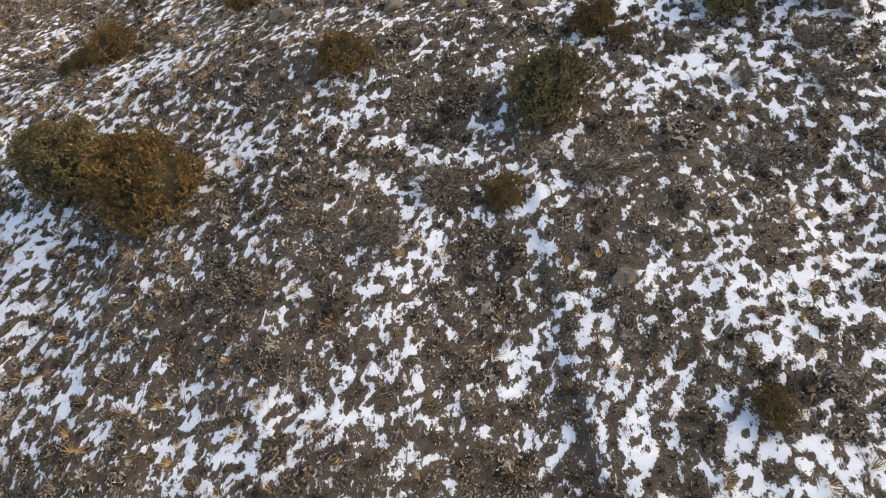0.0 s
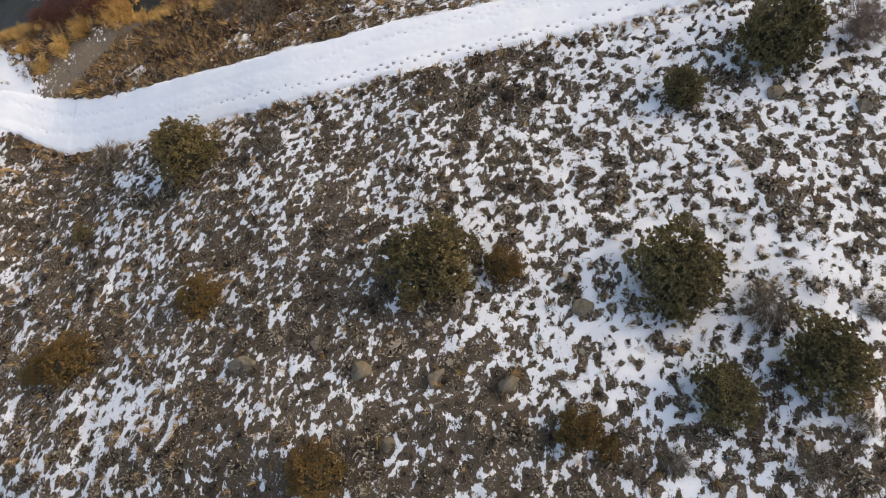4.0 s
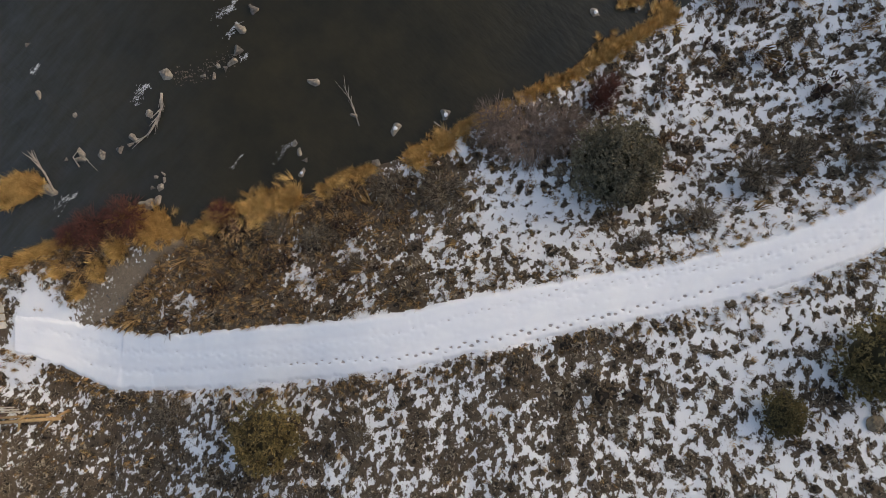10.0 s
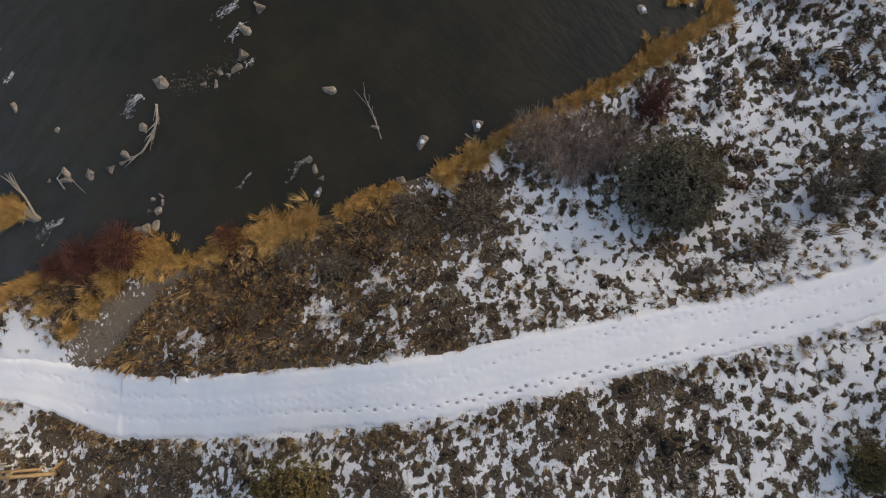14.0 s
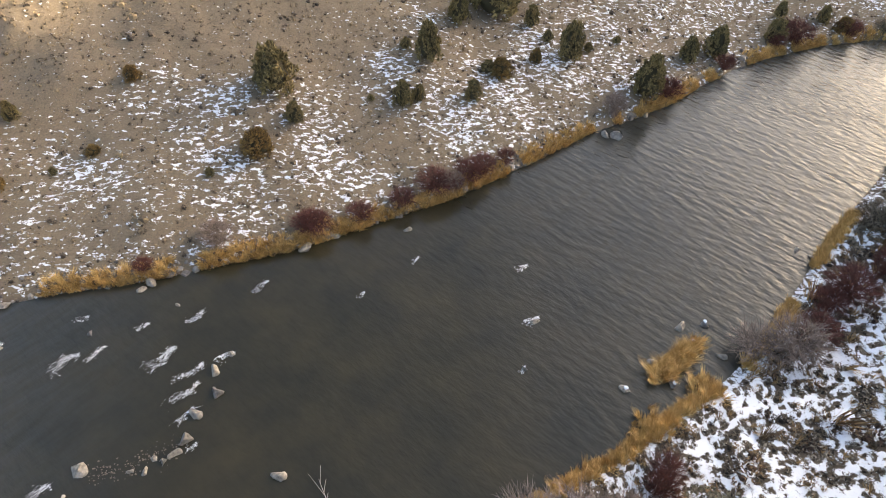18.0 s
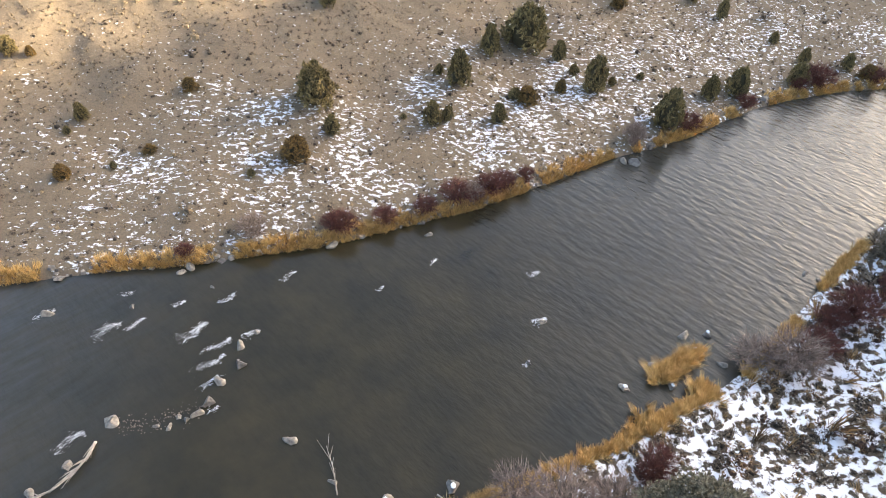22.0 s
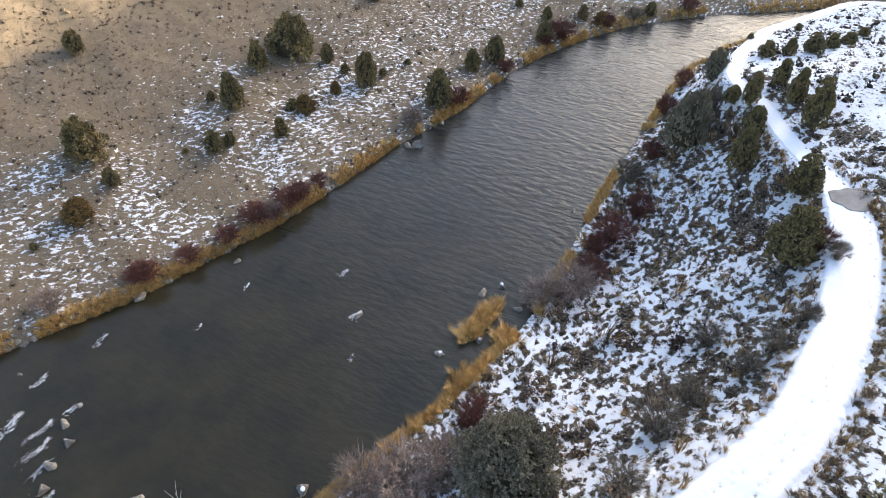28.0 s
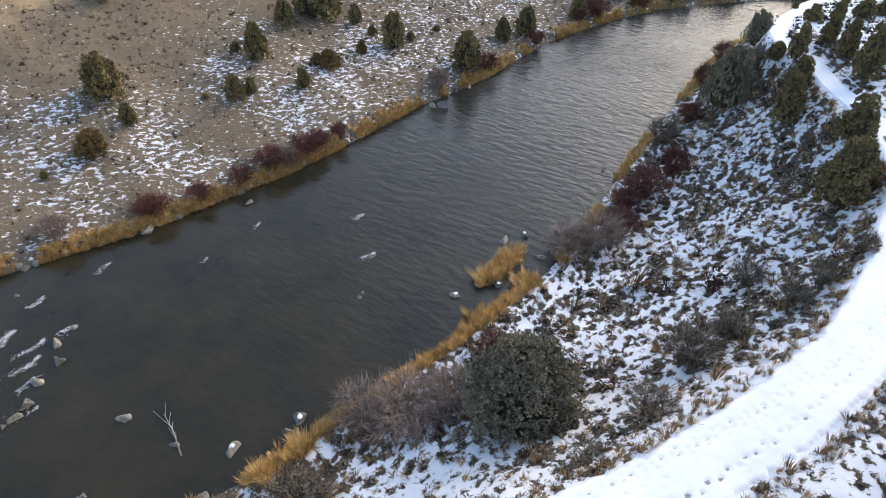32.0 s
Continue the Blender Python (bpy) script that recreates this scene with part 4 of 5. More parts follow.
for i, (x, y, r) in enumerate(BOULDERS):
    rock = new("boulder", BOULDER_SETS[i % 3])
    rock.matrix_world = Matrix.Translation((x, y, ground_at(x, y) + 0.1 * r)) @ Matrix.Rotation(i * 1.1, 4, "Z") @ Matrix.Scale(r * 0.85, 4)
    tagged(rock, "lichen-spotted tan boulder among sagebrush", "boulder", "boulders on the slope")


# ---- driftwood, fence, landing stage and other small things ----
def tube(bm, points, radii, sides=7):
    rings = []
    pts = [Vector(p) for p in points]
    for i, p in enumerate(pts):
        d = (pts[min(i + 1, len(pts) - 1)] - pts[max(i - 1, 0)]).normalized()
        u = d.orthogonal().normalized()
        w = d.cross(u)
        rings.append([bm.verts.new(p + radii[i] * (math.cos(a) * u + math.sin(a) * w)) for a in np.arange(sides) * math.tau / sides])
    for a, b in zip(rings[:-1], rings[1:]):
        best = min(range(sides), key=lambda k: sum((a[i].co - b[(i + k) % sides].co).length for i in range(sides)))
        for i in range(sides):
            bm.faces.new((a[i], a[(i + 1) % sides], b[(i + 1 + best) % sides], b[(i + best) % sides]))
    bm.faces.new(rings[0][::-1])
    bm.faces.new(rings[-1])


def driftwood(points, radius, branches, seed, label):
    rng = np.random.default_rng(seed)
    bm = bmesh.new()
    n = len(points)
    tube(bm, points, [radius * (1 - 0.75 * i / (n - 1)) for i in range(n)])
    for _ in range(branches):
        i = int(rng.integers(0, n - 1))
        s = rng.uniform(0, 1)
        p = Vector(points[i]).lerp(Vector(points[i + 1]), s)
        d = (Vector(points[i + 1]) - Vector(points[i])).normalized()
        q = p + d * rng.uniform(0.4, 1.3) + Vector((rng.normal(0, 0.3), rng.normal(0, 0.3), rng.uniform(0.0, 0.3)))
        tube(bm, [p, p.lerp(q, 0.5) + Vector((0, 0, 0.05)), q], [radius * 0.4, radius * 0.28, 0.012], 5)
    return tagged(new("driftwood_log", from_bm("driftwood_log", bm, MAT_DRIFT)), label, "driftwood", "driftwood in the river")


driftwood([(-20.6, 21.4, 0.12), (-20.7, 20.2, 0.22), (-21.2, 19.0, 0.25), (-22.1, 17.9, 0.2), (-23.2, 17.2, 0.1)], 0.12, 30, 1, "bleached driftwood log stranded on river rocks")
driftwood([(-3.0, 16.6, 0.05), (-3.4, 18.6, 0.16), (-4.0, 20.4, 0.06)], 0.06, 8, 2, "pale forked branch caught on a river rock")
driftwood([(-31.4, 13.2, 0.1), (-31.7, 14.9, 0.6), (-32.4, 17.0, 1.2)], 0.13, 9, 3, "bleached snag leaning over a grassy river islet")
driftwood([(-28.9, 15.5, 0.1), (-29.2, 16.4, 0.4), (-28.8, 16.9, 0.3), (-28.0, 16.0, 0.05)], 0.07, 2, 4, "curved pale branch lying on river rocks")
driftwood([(3.9, 16.2, 0.25), (4.8, 15.4, 0.5)], 0.06, 1, 5, "short pale branch stuck in the bank grass")


def bar(bm, a, b, w, h):
    """A squared beam from a to b."""
    a, b = Vector(a), Vector(b)
    d = (b - a).normalized()
    up = Vector((0, 0, 1)) if abs(d.z) < 0.9 else Vector((0, 1, 0))
    s = d.cross(up).normalized()
    u = s.cross(d)
    r = []
    for p in (a, b):
        r.append([bm.verts.new(p + s * (i * w / 2) + u * (j * h / 2)) for i, j in ((-1, -1), (1, -1), (1, 1), (-1, 1))])
    for i in range(4):
        bm.faces.new((r[0][i], r[0][(i + 1) % 4], r[1][(i + 1) % 4], r[1][i]))
    bm.faces.new(r[0][::-1])
    bm.faces.new(r[1])
    bmesh.ops.bevel(bm, geom=bm.edges[:], offset=min(w, h) * 0.12, segments=1, affect="EDGES")


def piece(name, parent, mat, kind, *args, label=""):
    bm = bmesh.new()
    kind(bm, *args)
    return part(name, from_bm(name, bm, mat, kind is bar), parent, label)


def log_fence():
    """A corner of a peeled-log fence: three posts, two long rails, a brace and a few loose poles."""
    fence = tagged(new("log_fence"), "peeled yellow log fence beside the snowy trail", "fence")
    fence.location = (-35.0, -6.5, ground_at(-35.0, -6.5))
    z0 = fence.location.z
    for x, y in ((3.0, 0.0), (-0.2, 0.1), (-3.4, 0.2)):
        low = ground_at(x - 35.0, y - 6.5) - z0
        piece("post", fence, MAT_POLE, tube, [(x, y, low - 0.3), (x + 0.02, y, low + 0.9), (x, y, low + 1.75)], [0.13, 0.12, 0.11], 10)
    piece("rail", fence, MAT_POLE, tube, [(3.5, -0.16, 1.55), (0.0, -0.08, 1.35), (-3.9, 0.02, 1.30)], [0.17, 0.16, 0.14], 10)
    piece("rail", fence, MAT_POLE, tube, [(2.1, 0.10, 0.95), (-0.5, 0.18, 0.80), (-3.9, 0.32, 0.75)], [0.13, 0.12, 0.11], 10)
    piece("brace", fence, MAT_POLE, tube, [(2.9, -0.1, 1.5), (0.6, -1.7, 0.15)], [0.11, 0.10], 9)
    piece("brace", fence, MAT_POLE, tube, [(-0.3, 0.0, 1.3), (-1.6, -1.9, 0.1)], [0.10, 0.09], 9)
    for k in range(3):
        piece("pole", fence, MAT_BOARD, tube, [(-0.6 - 0.35 * k, 0.5 + 0.25 * k, 0.35), (-3.2 - 0.3 * k, 0.75 + 0.2 * k, 0.45)], [0.06, 0.05], 7)


log_fence()


def deck():
    """Pale boards of a landing stage."""
    stage = tagged(new("landing_stage"), "pale board landing stage beside the river trail", "landing stage")
    stage.location = (-37.9, 2.6, ground_at(-37.9, 2.6) + 0.25)
    for y in (-0.75, -0.02, 0.71):
        piece("board", stage, MAT_BOARD, bar, (-1.6, y, 0.06), (1.1, y, 0.06), 0.62, 0.08)
    for x in (-1.3, 0.8):
        piece("joist", stage, MAT_POLE, bar, (x, -1.05, -0.05), (x, 1.05, -0.05), 0.14, 0.14)
        for y in (-0.8, 0.8):
            piece("foot", stage, MAT_POLE, tube, [(x, y, -0.9), (x, y, -0.1)], [0.09, 0.09], 8)


deck()


def slab():
    bm = bmesh.new()
    n = 24
    top, low = [], []
    for k in range(n):
        a = math.tau * k / n
        r = 1 + 0.12 * math.sin(3 * a + 1) + 0.08 * math.sin(7 * a)
        x, y = 57.0 + 1.9 * r * math.cos(a), 18.4 + 1.6 * r * math.sin(a)
        z = ground_at(x, y)
        top.append(bm.verts.new((x, y, z + 0.13)))
        low.append(bm.verts.new((x, y, z - 0.3)))
    bm.faces.new(top)
    for k in range(n):
        bm.faces.new((top[k], low[k], low[(k + 1) % n], top[(k + 1) % n]))
    return tagged(new("bare_pad", from_bm("bare_pad", bm, MAT_SLAB, True)), "bare grey gravel pad swept of snow on the trail", "gravel pad", kind="structure")


slab()


# ---- carpets of small plants, foam and gravel ----
def scatter(name, patterns, x, y, z, size, tall, mat, label, category, seed, lean=0.0, hearts=0):
    """One mesh of many small plants: copies of the given triangle patterns, each turned and scaled."""
    rng = np.random.default_rng(seed)
    n = len(x)
    pick = rng.integers(0, len(patterns), n)
    out, tones = [], []
    for k, pat in enumerate(patterns):
        i = np.where(pick == k)[0]
        a = rng.uniform(0, math.tau, len(i))
        c, s = np.cos(a)[:, None], np.sin(a)[:, None]
        px, py, pz = pat[:, 0][None] * size[i][:, None], pat[:, 1][None] * size[i][:, None], pat[:, 2][None] * tall[i][:, None]
        # heart triangles get a darker tone: inner shade of the bush put into colour
        heart_shade = np.where(np.arange(len(pat)) >= len(pat) - hearts * 3, -0.14, 0.0)
        tones.append((rng.normal(0, 0.19, len(i))[:, None] + heart_shade[None]).ravel())
        tilt = rng.normal(0, lean, (2, len(i), 1))
        out.append(np.stack([x[i][:, None] + c * px - s * py + tilt[0] * pz, y[i][:, None] + s * px + c * py + tilt[1] * pz, z[i][:, None] + pz], -1).reshape(-1, 3))
    co = np.concatenate(out)
    me = raw_mesh(name, co, np.arange(len(co)).reshape(-1, 3), mat, True)
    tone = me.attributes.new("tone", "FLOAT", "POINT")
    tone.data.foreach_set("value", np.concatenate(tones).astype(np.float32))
    return tagged(new(name, me), label, category, kind="stuff")


def dome_pattern(seed, twigs, width=0.10, heart=1.0):
    """A low bush: slim leaves over a dome, round a heart where it has one."""
    rng = np.random.default_rng(seed)
    co = []
    for _ in range(twigs):
        v = rng.normal(0, 1, 3)
        v[2] = abs(v[2]) + 0.1
        v /= np.linalg.norm(v)
        p = v * rng.uniform(0.5, 0.98) * (1, 1, 0.95)
        d = v * 0.5 + rng.normal(0, 0.6, 3)
        d *= rng.uniform(0.20, 0.42) / np.linalg.norm(d)
        s = np.cross(d, rng.normal(0, 1, 3))
        s *= width / np.linalg.norm(s)
        co += [p - s, p + s, p + d]
    if not heart:
        return np.array(co, float)
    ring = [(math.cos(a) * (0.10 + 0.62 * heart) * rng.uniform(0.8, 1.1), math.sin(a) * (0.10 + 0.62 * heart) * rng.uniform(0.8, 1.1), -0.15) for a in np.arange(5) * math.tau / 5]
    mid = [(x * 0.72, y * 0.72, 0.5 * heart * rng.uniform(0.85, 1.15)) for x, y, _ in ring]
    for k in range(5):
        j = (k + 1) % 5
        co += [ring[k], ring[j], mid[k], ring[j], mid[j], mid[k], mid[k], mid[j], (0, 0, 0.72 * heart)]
    return np.array(co, float)


def tuft_pattern(seed, blades, spread=0.5, width=0.05):
    rng = np.random.default_rng(seed)
    co = []
    for _ in range(blades):
        a = rng.uniform(0, math.tau)
        r = rng.uniform(0, 0.4)
        p = np.array([math.cos(a) * r, math.sin(a) * r, -0.05])
        q = np.array([p[0] + math.cos(a) * spread * rng.uniform(0.4, 1.2), p[1] + math.sin(a) * spread * rng.uniform(0.4, 1.2), rng.uniform(0.6, 1.05)])
        s = np.array([-math.sin(a), math.cos(a), 0]) * width * rng.uniform(0.7, 1.4)
        co += [p - s, p + s, q]
    return np.array(co, float)


SAGE = [dome_pattern(90 + k, 58, 0.085, 0.60) for k in range(6)]
TUFT = [tuft_pattern(95 + k, 30, 0.5, 0.045) for k in range(4)]

# sagebrush on the near bank
rng = np.random.default_rng(2)
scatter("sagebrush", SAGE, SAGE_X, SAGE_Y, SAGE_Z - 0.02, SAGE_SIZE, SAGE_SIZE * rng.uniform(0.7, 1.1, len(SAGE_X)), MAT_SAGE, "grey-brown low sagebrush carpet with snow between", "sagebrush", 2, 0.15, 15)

SPRIG = [dome_pattern(150 + k, 18, 0.19, 0.0) for k in range(4)]
scatter("small_sagebrush", SPRIG, SPRIG_X, SPRIG_Y, SPRIG_Z - 0.01, SPRIG_SIZE, SPRIG_SIZE * rng.uniform(0.8, 1.4, len(SPRIG_X)), MAT_SAGE, "small grey-brown sagebrush sprigs poking out of the snow", "sagebrush", 62, 0.2)

# bunch grass by the trail and on the lower bank
x, y, rng = jittered(-42, 60, -60, 46, 0.42, 3)
info = survey(x, y)
edge = np.exp(-((info[3] - 0.5) / 0.9) ** 2) * 0.8 * np.where(info[6] & (x < -27.5), 0.05, 1.0)
low = np.where(info[6], np.interp(x, [-36, -8, 6, 20], [0.85, 0.8, 0.3, 0.1]) * np.clip(1.0 - 5.0 * (snow_cover(x, y, info) - 0.48), 0.02, 1.0), np.interp(x, [-20, 5], [0.14, 0.05]))
keep = info[4] & (info[3] > 0.12) & (info[1] > 0.8) & (rng.uniform(0, 1, len(x)) < np.maximum(edge, low)) & (gravel_share(x, y) < 0.5)
x, y, z = x[keep], y[keep], info[0][keep]
scatter("bunch_grass", TUFT, x, y, z, rng.uniform(0.25, 0.6, len(x)), rng.uniform(0.3, 0.65, len(x)), MAT_TAN, "tan dry bunch grass along the trail edges", "grass", 4, 0.3)


def shore_strip(line, lo, hi, inward, count, seed, reach):
    """Places along a shore, a little way up the bank."""
    rng = np.random.default_rng(seed)
    x = rng.uniform(lo, hi, count)
    slope = np.gradient(np.interp(np.arange(lo, hi, 0.5), line[:, 0], line[:, 1]), 0.5)
    g = np.interp(x, np.arange(lo, hi, 0.5), slope)
    off = inward * (np.abs(rng.normal(0.25, reach, count)) - 0.1)
    n = np.hypot(1, g)
    y = np.interp(x, line[:, 0], line[:, 1])
    gap = value_noise(x / 4.0, x * 0 + seed, seed, 2) > 0.36
    return (x + (-g / n) * off)[gap], (y + off / n)[gap], rng


for lo, hi, line, inward, count, reach, seed in ((-40, 66, NEAR, -1, 3600, 0.45, 11), (66, 200, NEAR, -1, 1500, 0.8, 12), (-90, 70, FAR, 1, 4200, 0.45, 13), (70, 230, FAR, 1, 1600, 0.7, 14)):
    x, y, rng = shore_strip(line, lo, hi, inward, count, seed, reach)
    z = np.maximum(survey(x, y)[0], -0.05)
    scatter("shore_grass", TUFT, x, y, z, rng.uniform(0.35, 0.7, len(x)), rng.uniform(0.4, 0.9, len(x)), MAT_STRAW, "golden dry grass fringing the river's edge", "grass", seed + 20, 0.35)

# two grassy islets
for cx, cy, rx, ry, turn, count, seed in ((-34.6, 14.0, 2.4, 1.1, 0.3, 380, 15), (24.7, 26.5, 3.2, 0.75, 0.5, 230, 16)):
    rng = np.random.default_rng(seed)
    a, r = rng.uniform(0, math.tau, count), np.sqrt(rng.uniform(0, 1, count))
    u, v = rx * r * np.cos(a), ry * r * np.sin(a)
    scatter("islet_grass", TUFT, cx + u * math.cos(turn) - v * math.sin(turn), cy + u * math.sin(turn) + v * math.cos(turn), np.full(count, 0.02), rng.uniform(0.35, 0.7, count), rng.uniform(0.5, 1.15, count), MAT_STRAW, "golden dry grass on a small river islet", "grass", seed + 20, 0.55)

# taller golden clumps on the low bank by the water
CLUMPS = ((-22.9, 9.2, 1.4), (-21.9, 9.8, 0.7), (-30.0, 4.1, 0.6), (-27.9, 5.8, 0.8), (-26.0, 7.6, 0.9), (-31.5, 6.2, 0.6), (-12.4, 10.0, 1.5), (-10.0, 10.6, 1.2), (-16.8, 9.4, 1.0), (2.0, 13.0, 0.9), (4.5, 14.2, 1.0), (20.5, 21.0, 1.2), (26.0, 23.9, 1.0))
rng = np.random.default_rng(44)
x, y = np.concatenate([np.array((cx, cy))[:, None] + rng.normal(0, 0.5 * r, (2, int(70 * r * r) + 14)) for cx, cy, r in CLUMPS], 1)
scatter("tall_grass", TUFT, x, y, np.maximum(survey(x, y)[0], 0) - 0.02, rng.uniform(0.4, 0.75, len(x)), rng.uniform(0.6, 1.1, len(x)), MAT_STRAW, "tall golden grass clumps at the river's edge", "grass", 45, 0.4)

# pebbles on the worn slope
x, y, rng = jittered(-30, -18, 0, 10, 0.24, 46)
keep = (gravel_share(x, y) > 0.5) & (rng.uniform(0, 1, len(x)) < 0.45)
x, y = x[keep], y[keep]
PEBBLE = [dome_pattern(140 + k, 0) for k in range(4)]
scatter("slope_pebbles", PEBBLE, x, y, survey(x, y)[0] - 0.01, 0.06 * rng.lognormal(0, 0.6, len(x)), 0.05 * rng.lognormal(0, 0.5, len(x)), MAT_ROCK, "small grey pebbles on the worn slope", "stones", 47)

# dry brush on the far hillside
x, y, rng = jittered(-75, 100, 36, 115, 0.56, 6)
info = survey(x, y)
keep = info[5] & (info[2] > 1.0) & (rng.uniform(0, 1, len(x)) < 0.42)
x, y, z = x[keep], y[keep], info[0][keep]
SMALL = [dome_pattern(120 + k, 12, 0.20, 0.65) for k in range(4)]
size = 0.17 * rng.lognormal(0, 0.5, len(x)) + 0.08
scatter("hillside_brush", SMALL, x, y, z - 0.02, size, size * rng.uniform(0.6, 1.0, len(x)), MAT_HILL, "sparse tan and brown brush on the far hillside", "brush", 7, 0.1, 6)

# short dry grass over the same slope
x, y, rng = jittered(-72, 75, 38, 112, 0.55, 63)
info = survey(x, y)
keep = info[5] & (info[2] > 0.8) & (snow_cover(x, y, info) < 0.52) & (rng.uniform(0, 1, len(x)) < 0.75)
x, y, z = x[keep], y[keep], info[0][keep]
WISP = [tuft_pattern(160 + k, 9, 0.9, 0.05) for k in range(5)]
scatter("hillside_grass", WISP, x, y, z - 0.01, rng.uniform(0.16, 0.4, len(x)), rng.uniform(0.08, 0.26, len(x)), MAT_HILL, "short dry tan grass over the far hillside", "grass", 64, 0.5)

# the same on the slopes further up the valley
for lo_x, hi_x, lo_y, hi_y, step, seed in ((110, 215, 125, 230, 1.5, 26), (-90, 110, 135, 215, 1.5, 27)):
    x, y, rng = jittered(lo_x, hi_x, lo_y, hi_y, step, seed)
    info = survey(x, y)
    keep = info[5] & (info[2] > 2.0) & (rng.uniform(0, 1, len(x)) < 0.7)
    x, y, z = x[keep], y[keep], info[0][keep]
    size = 0.32 * rng.lognormal(0, 0.5, len(x)) + 0.1
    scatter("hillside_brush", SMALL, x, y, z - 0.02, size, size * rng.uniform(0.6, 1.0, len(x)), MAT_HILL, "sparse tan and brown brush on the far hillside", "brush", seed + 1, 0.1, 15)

# sagebrush on the near bank further up the river
x, y, rng = jittered(64, 170, 10, 112, 1.0, 28)
info = survey(x, y)
keep = info[4] & (info[3] > 0.3) & (info[1] > 1.5) & (rng.uniform(0, 1, len(x)) < 0.6)
x, y, z = x[keep], y[keep], info[0][keep]
size = 0.4 * rng.lognormal(0, 0.4, len(x)) + 0.1
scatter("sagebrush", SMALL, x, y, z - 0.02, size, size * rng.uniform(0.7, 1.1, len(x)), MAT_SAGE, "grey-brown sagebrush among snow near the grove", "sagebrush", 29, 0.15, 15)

# rusty brush and tall tan grass on the lower bank
x, y, rng = jittered(-33, 58, 0, 44, 0.9, 30)
info = survey(x, y)
want = np.interp(x, [-33, -20, 0, 9, 16, 30, 58], [0.7, 0.75, 0.65, 0.32, 0.22, 0.30, 0.34]) * smooth(info[1], 0.8, 1.6) * np.clip(1.0 - 6.0 * (snow_cover(x, y, info) - np.interp(x, [10, 30], [0.48, 0.60])), 0.03, 1.0)
keep = info[4] & info[6] & (info[3] > 0.7) & (rng.uniform(0, 1, len(x)) < want) & (gravel_share(x, y) < 0.4)
x, y, z = x[keep], y[keep], info[0][keep]
size = 0.50 * rng.lognormal(0, 0.40, len(x))
half = rng.uniform(0, 1, len(x)) < 0.55
BRUSH = [dome_pattern(170 + k, 90, 0.075, 0.45) for k in range(3)]
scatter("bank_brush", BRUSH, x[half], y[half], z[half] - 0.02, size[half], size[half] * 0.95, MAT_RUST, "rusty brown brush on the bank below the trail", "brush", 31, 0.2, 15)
scatter("bank_grass", TUFT, x[~half], y[~half], z[~half], size[~half] * 1.2, size[~half] * 1.3, MAT_TAN, "tall tan grass clumps on the bank below the trail", "grass", 32, 0.35)

# stones along the foot of the far bank
x, y, rng = shore_strip(FAR, -70, 60, 1, 500, 17, 0.9)
z = np.maximum(survey(x, y)[0], 0)
STONE_BITS = [dome_pattern(130 + k, 0) for k in range(4)]
scatter("bank_stones", STONE_BITS, x, y, z, 0.45 * rng.lognormal(0, 0.4, len(x)) * 0.6, 0.3 * rng.lognormal(0, 0.3, len(x)), MAT_ROCK, "grey stones along the foot of the far bank", "stones", 15)

# gravel bar between the rocks of the weir
rng = np.random.default_rng(19)
s = rng.uniform(0, 1, 260)
x, y = -19.3 + 6.0 * s + rng.normal(0, 0.25, 260), 22.7 + 0.2 * s + 1.4 * s * s + rng.normal(0, 0.45, 260)
scatter("weir_gravel", STONE_BITS, x, y, np.full(260, -0.05), rng.uniform(0.05, 0.17, 260), rng.uniform(0.06, 0.13, 260), MAT_WET, "small wet stones of a low weir in the river", "stones", 20)


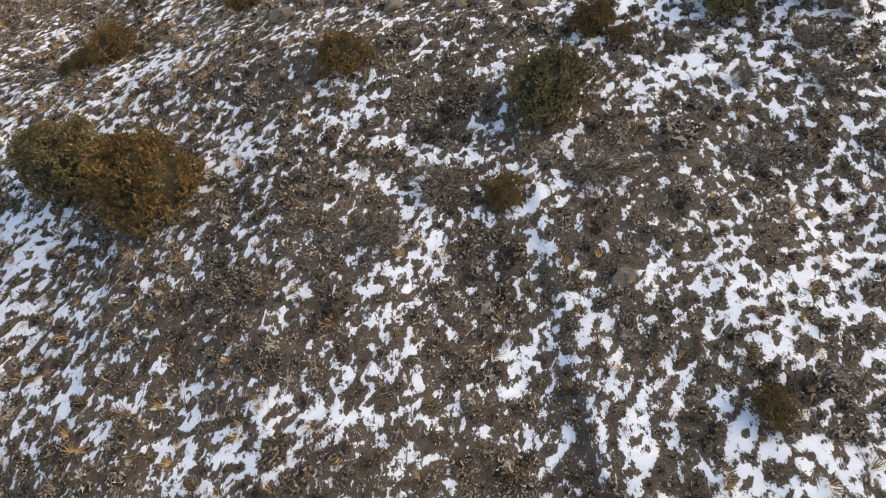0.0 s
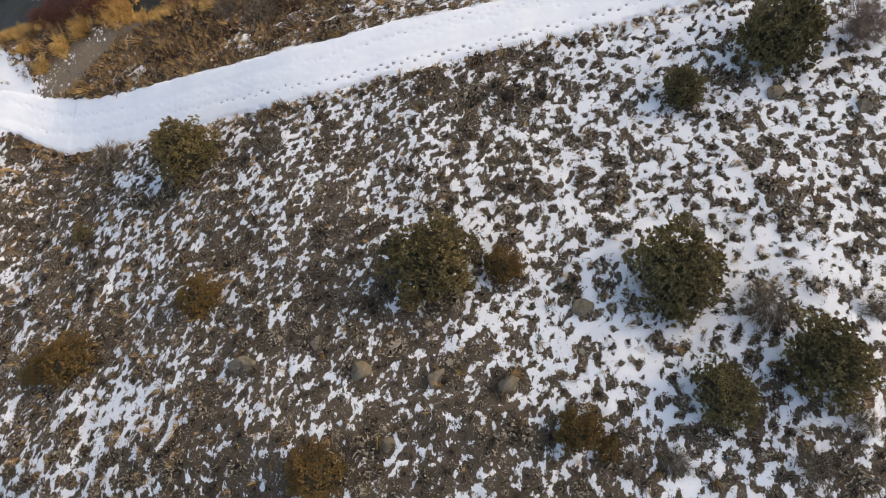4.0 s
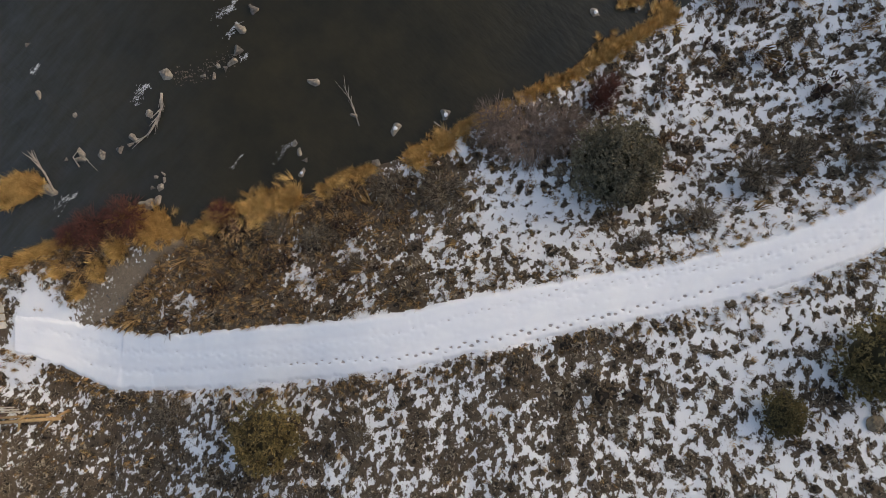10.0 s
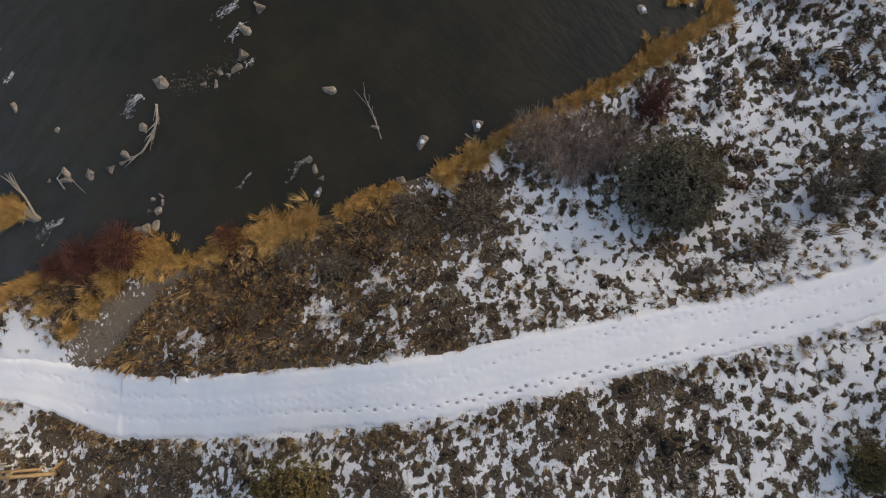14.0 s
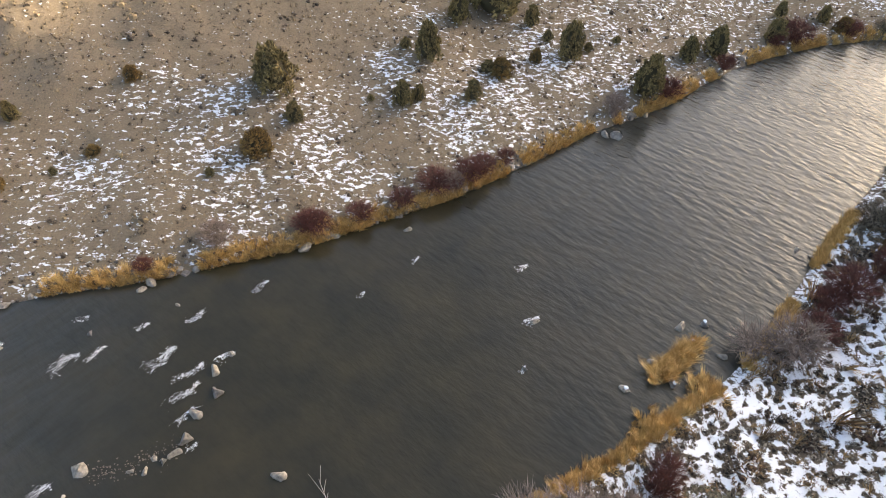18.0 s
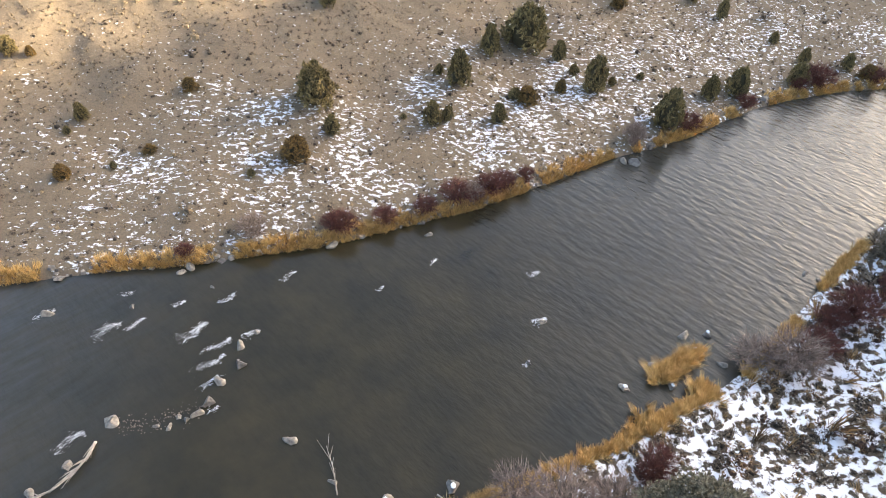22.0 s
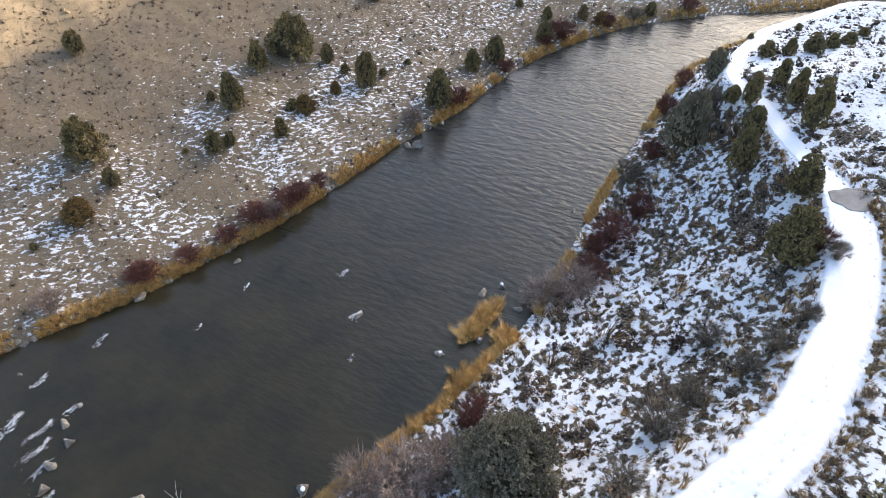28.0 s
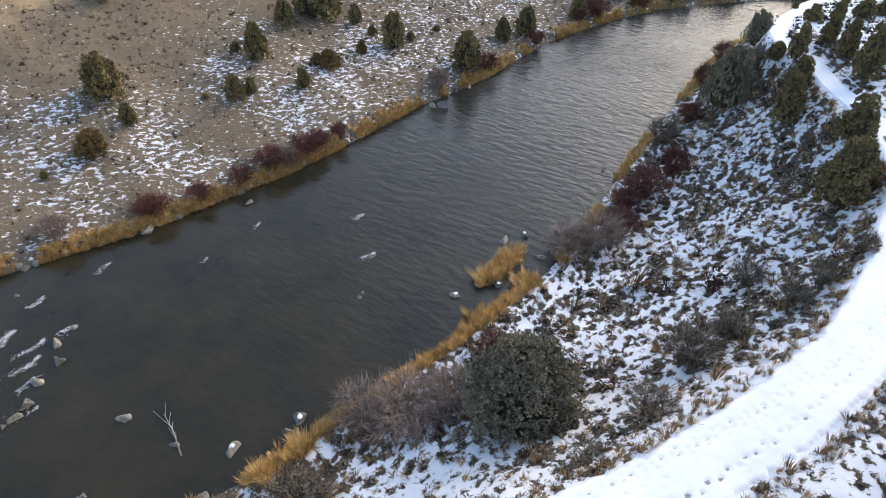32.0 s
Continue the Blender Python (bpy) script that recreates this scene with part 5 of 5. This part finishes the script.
def foam_patches(places, seed):
    """Broken water: many small ragged flecks lying on the river, drawn out along the flow."""
    rng = np.random.default_rng(seed)
    co = []
    flow = np.array([-0.80, -0.60])
    across = np.array([0.60, -0.80])
    for cx, cy, length, width, count in places:
        for _ in range(int(count * 1.5)):
            s = rng.beta(1.1, 2.0) * length
            p = np.array([cx, cy]) + flow * (s - 0.15 * length) + across * (rng.normal(0, width * (0.25 + 0.55 * s / length)) + 0.5 * width * math.sin(2.3 * s + cx))
            long, wide = 0.10 * rng.lognormal(0, 0.6), 0.017 * rng.lognormal(0, 0.6)
            t = rng.normal(0, 0.38)
            d = flow * math.cos(t) + across * math.sin(t)
            e = np.array([-d[1], d[0]])
            z = 0.012 + rng.uniform(0, 0.03)
            q = [np.r_[p - d * long, z], np.r_[p + e * wide, z + 0.015], np.r_[p + d * long * rng.uniform(0.5, 1), z], np.r_[p - e * wide, z + 0.01]]
            co += [q[0], q[3], q[1], q[1], q[3], q[2]]
    co = np.array(co)
    return tagged(new("river_foam", raw_mesh("river_foam", co, np.arange(len(co)).reshape(-1, 3), MAT_FOAM, True)), "white broken water around river rocks", "foam", kind="stuff")


FOAM = ((-15.2, 32.2, 3.0, 0.5, 170), (-22.6, 32.6, 2.6, 0.5, 120), (-13.4, 35.8, 1.8, 0.35, 70), (-8.3, 38.5, 2.0, 0.3, 60), (-10.7, 31.6, 1.6, 0.3, 70), (-13.2, 28.8, 3.0, 0.35, 120), (-13.0, 30.6, 3.0, 0.35, 110), (-13.2, 26.8, 2.0, 0.3, 60), (14.8, 38.1, 1.6, 0.3, 50), (14.3, 32.2, 1.6, 0.35, 90), (12.2, 27.5, 0.9, 0.2, 25), (5.2, 40.0, 1.2, 0.2, 25), (-38.8, 33.9, 2.0, 0.3, 40), (-22.0, 22.0, 2.6, 0.45, 90), (-20.6, 33.0, 2.0, 0.3, 60))
foam_patches(FOAM + ((-28.5, 34.3, 2.0, 0.3, 60), (-22.5, 36.4, 1.4, 0.3, 35), (-31.6, 25.0, 1.6, 0.3, 40), (-17.6, 35.2, 1.6, 0.25, 50), (-12.6, 24.1, 1.2, 0.25, 30), (-9.6, 15.4, 2.6, 0.3, 30), (-30.0, 13.0, 3.0, 0.4, 60), (-14.0, 15.0, 2.0, 0.15, 16), (0.0, 36.5, 1.0, 0.2, 16)), 21)
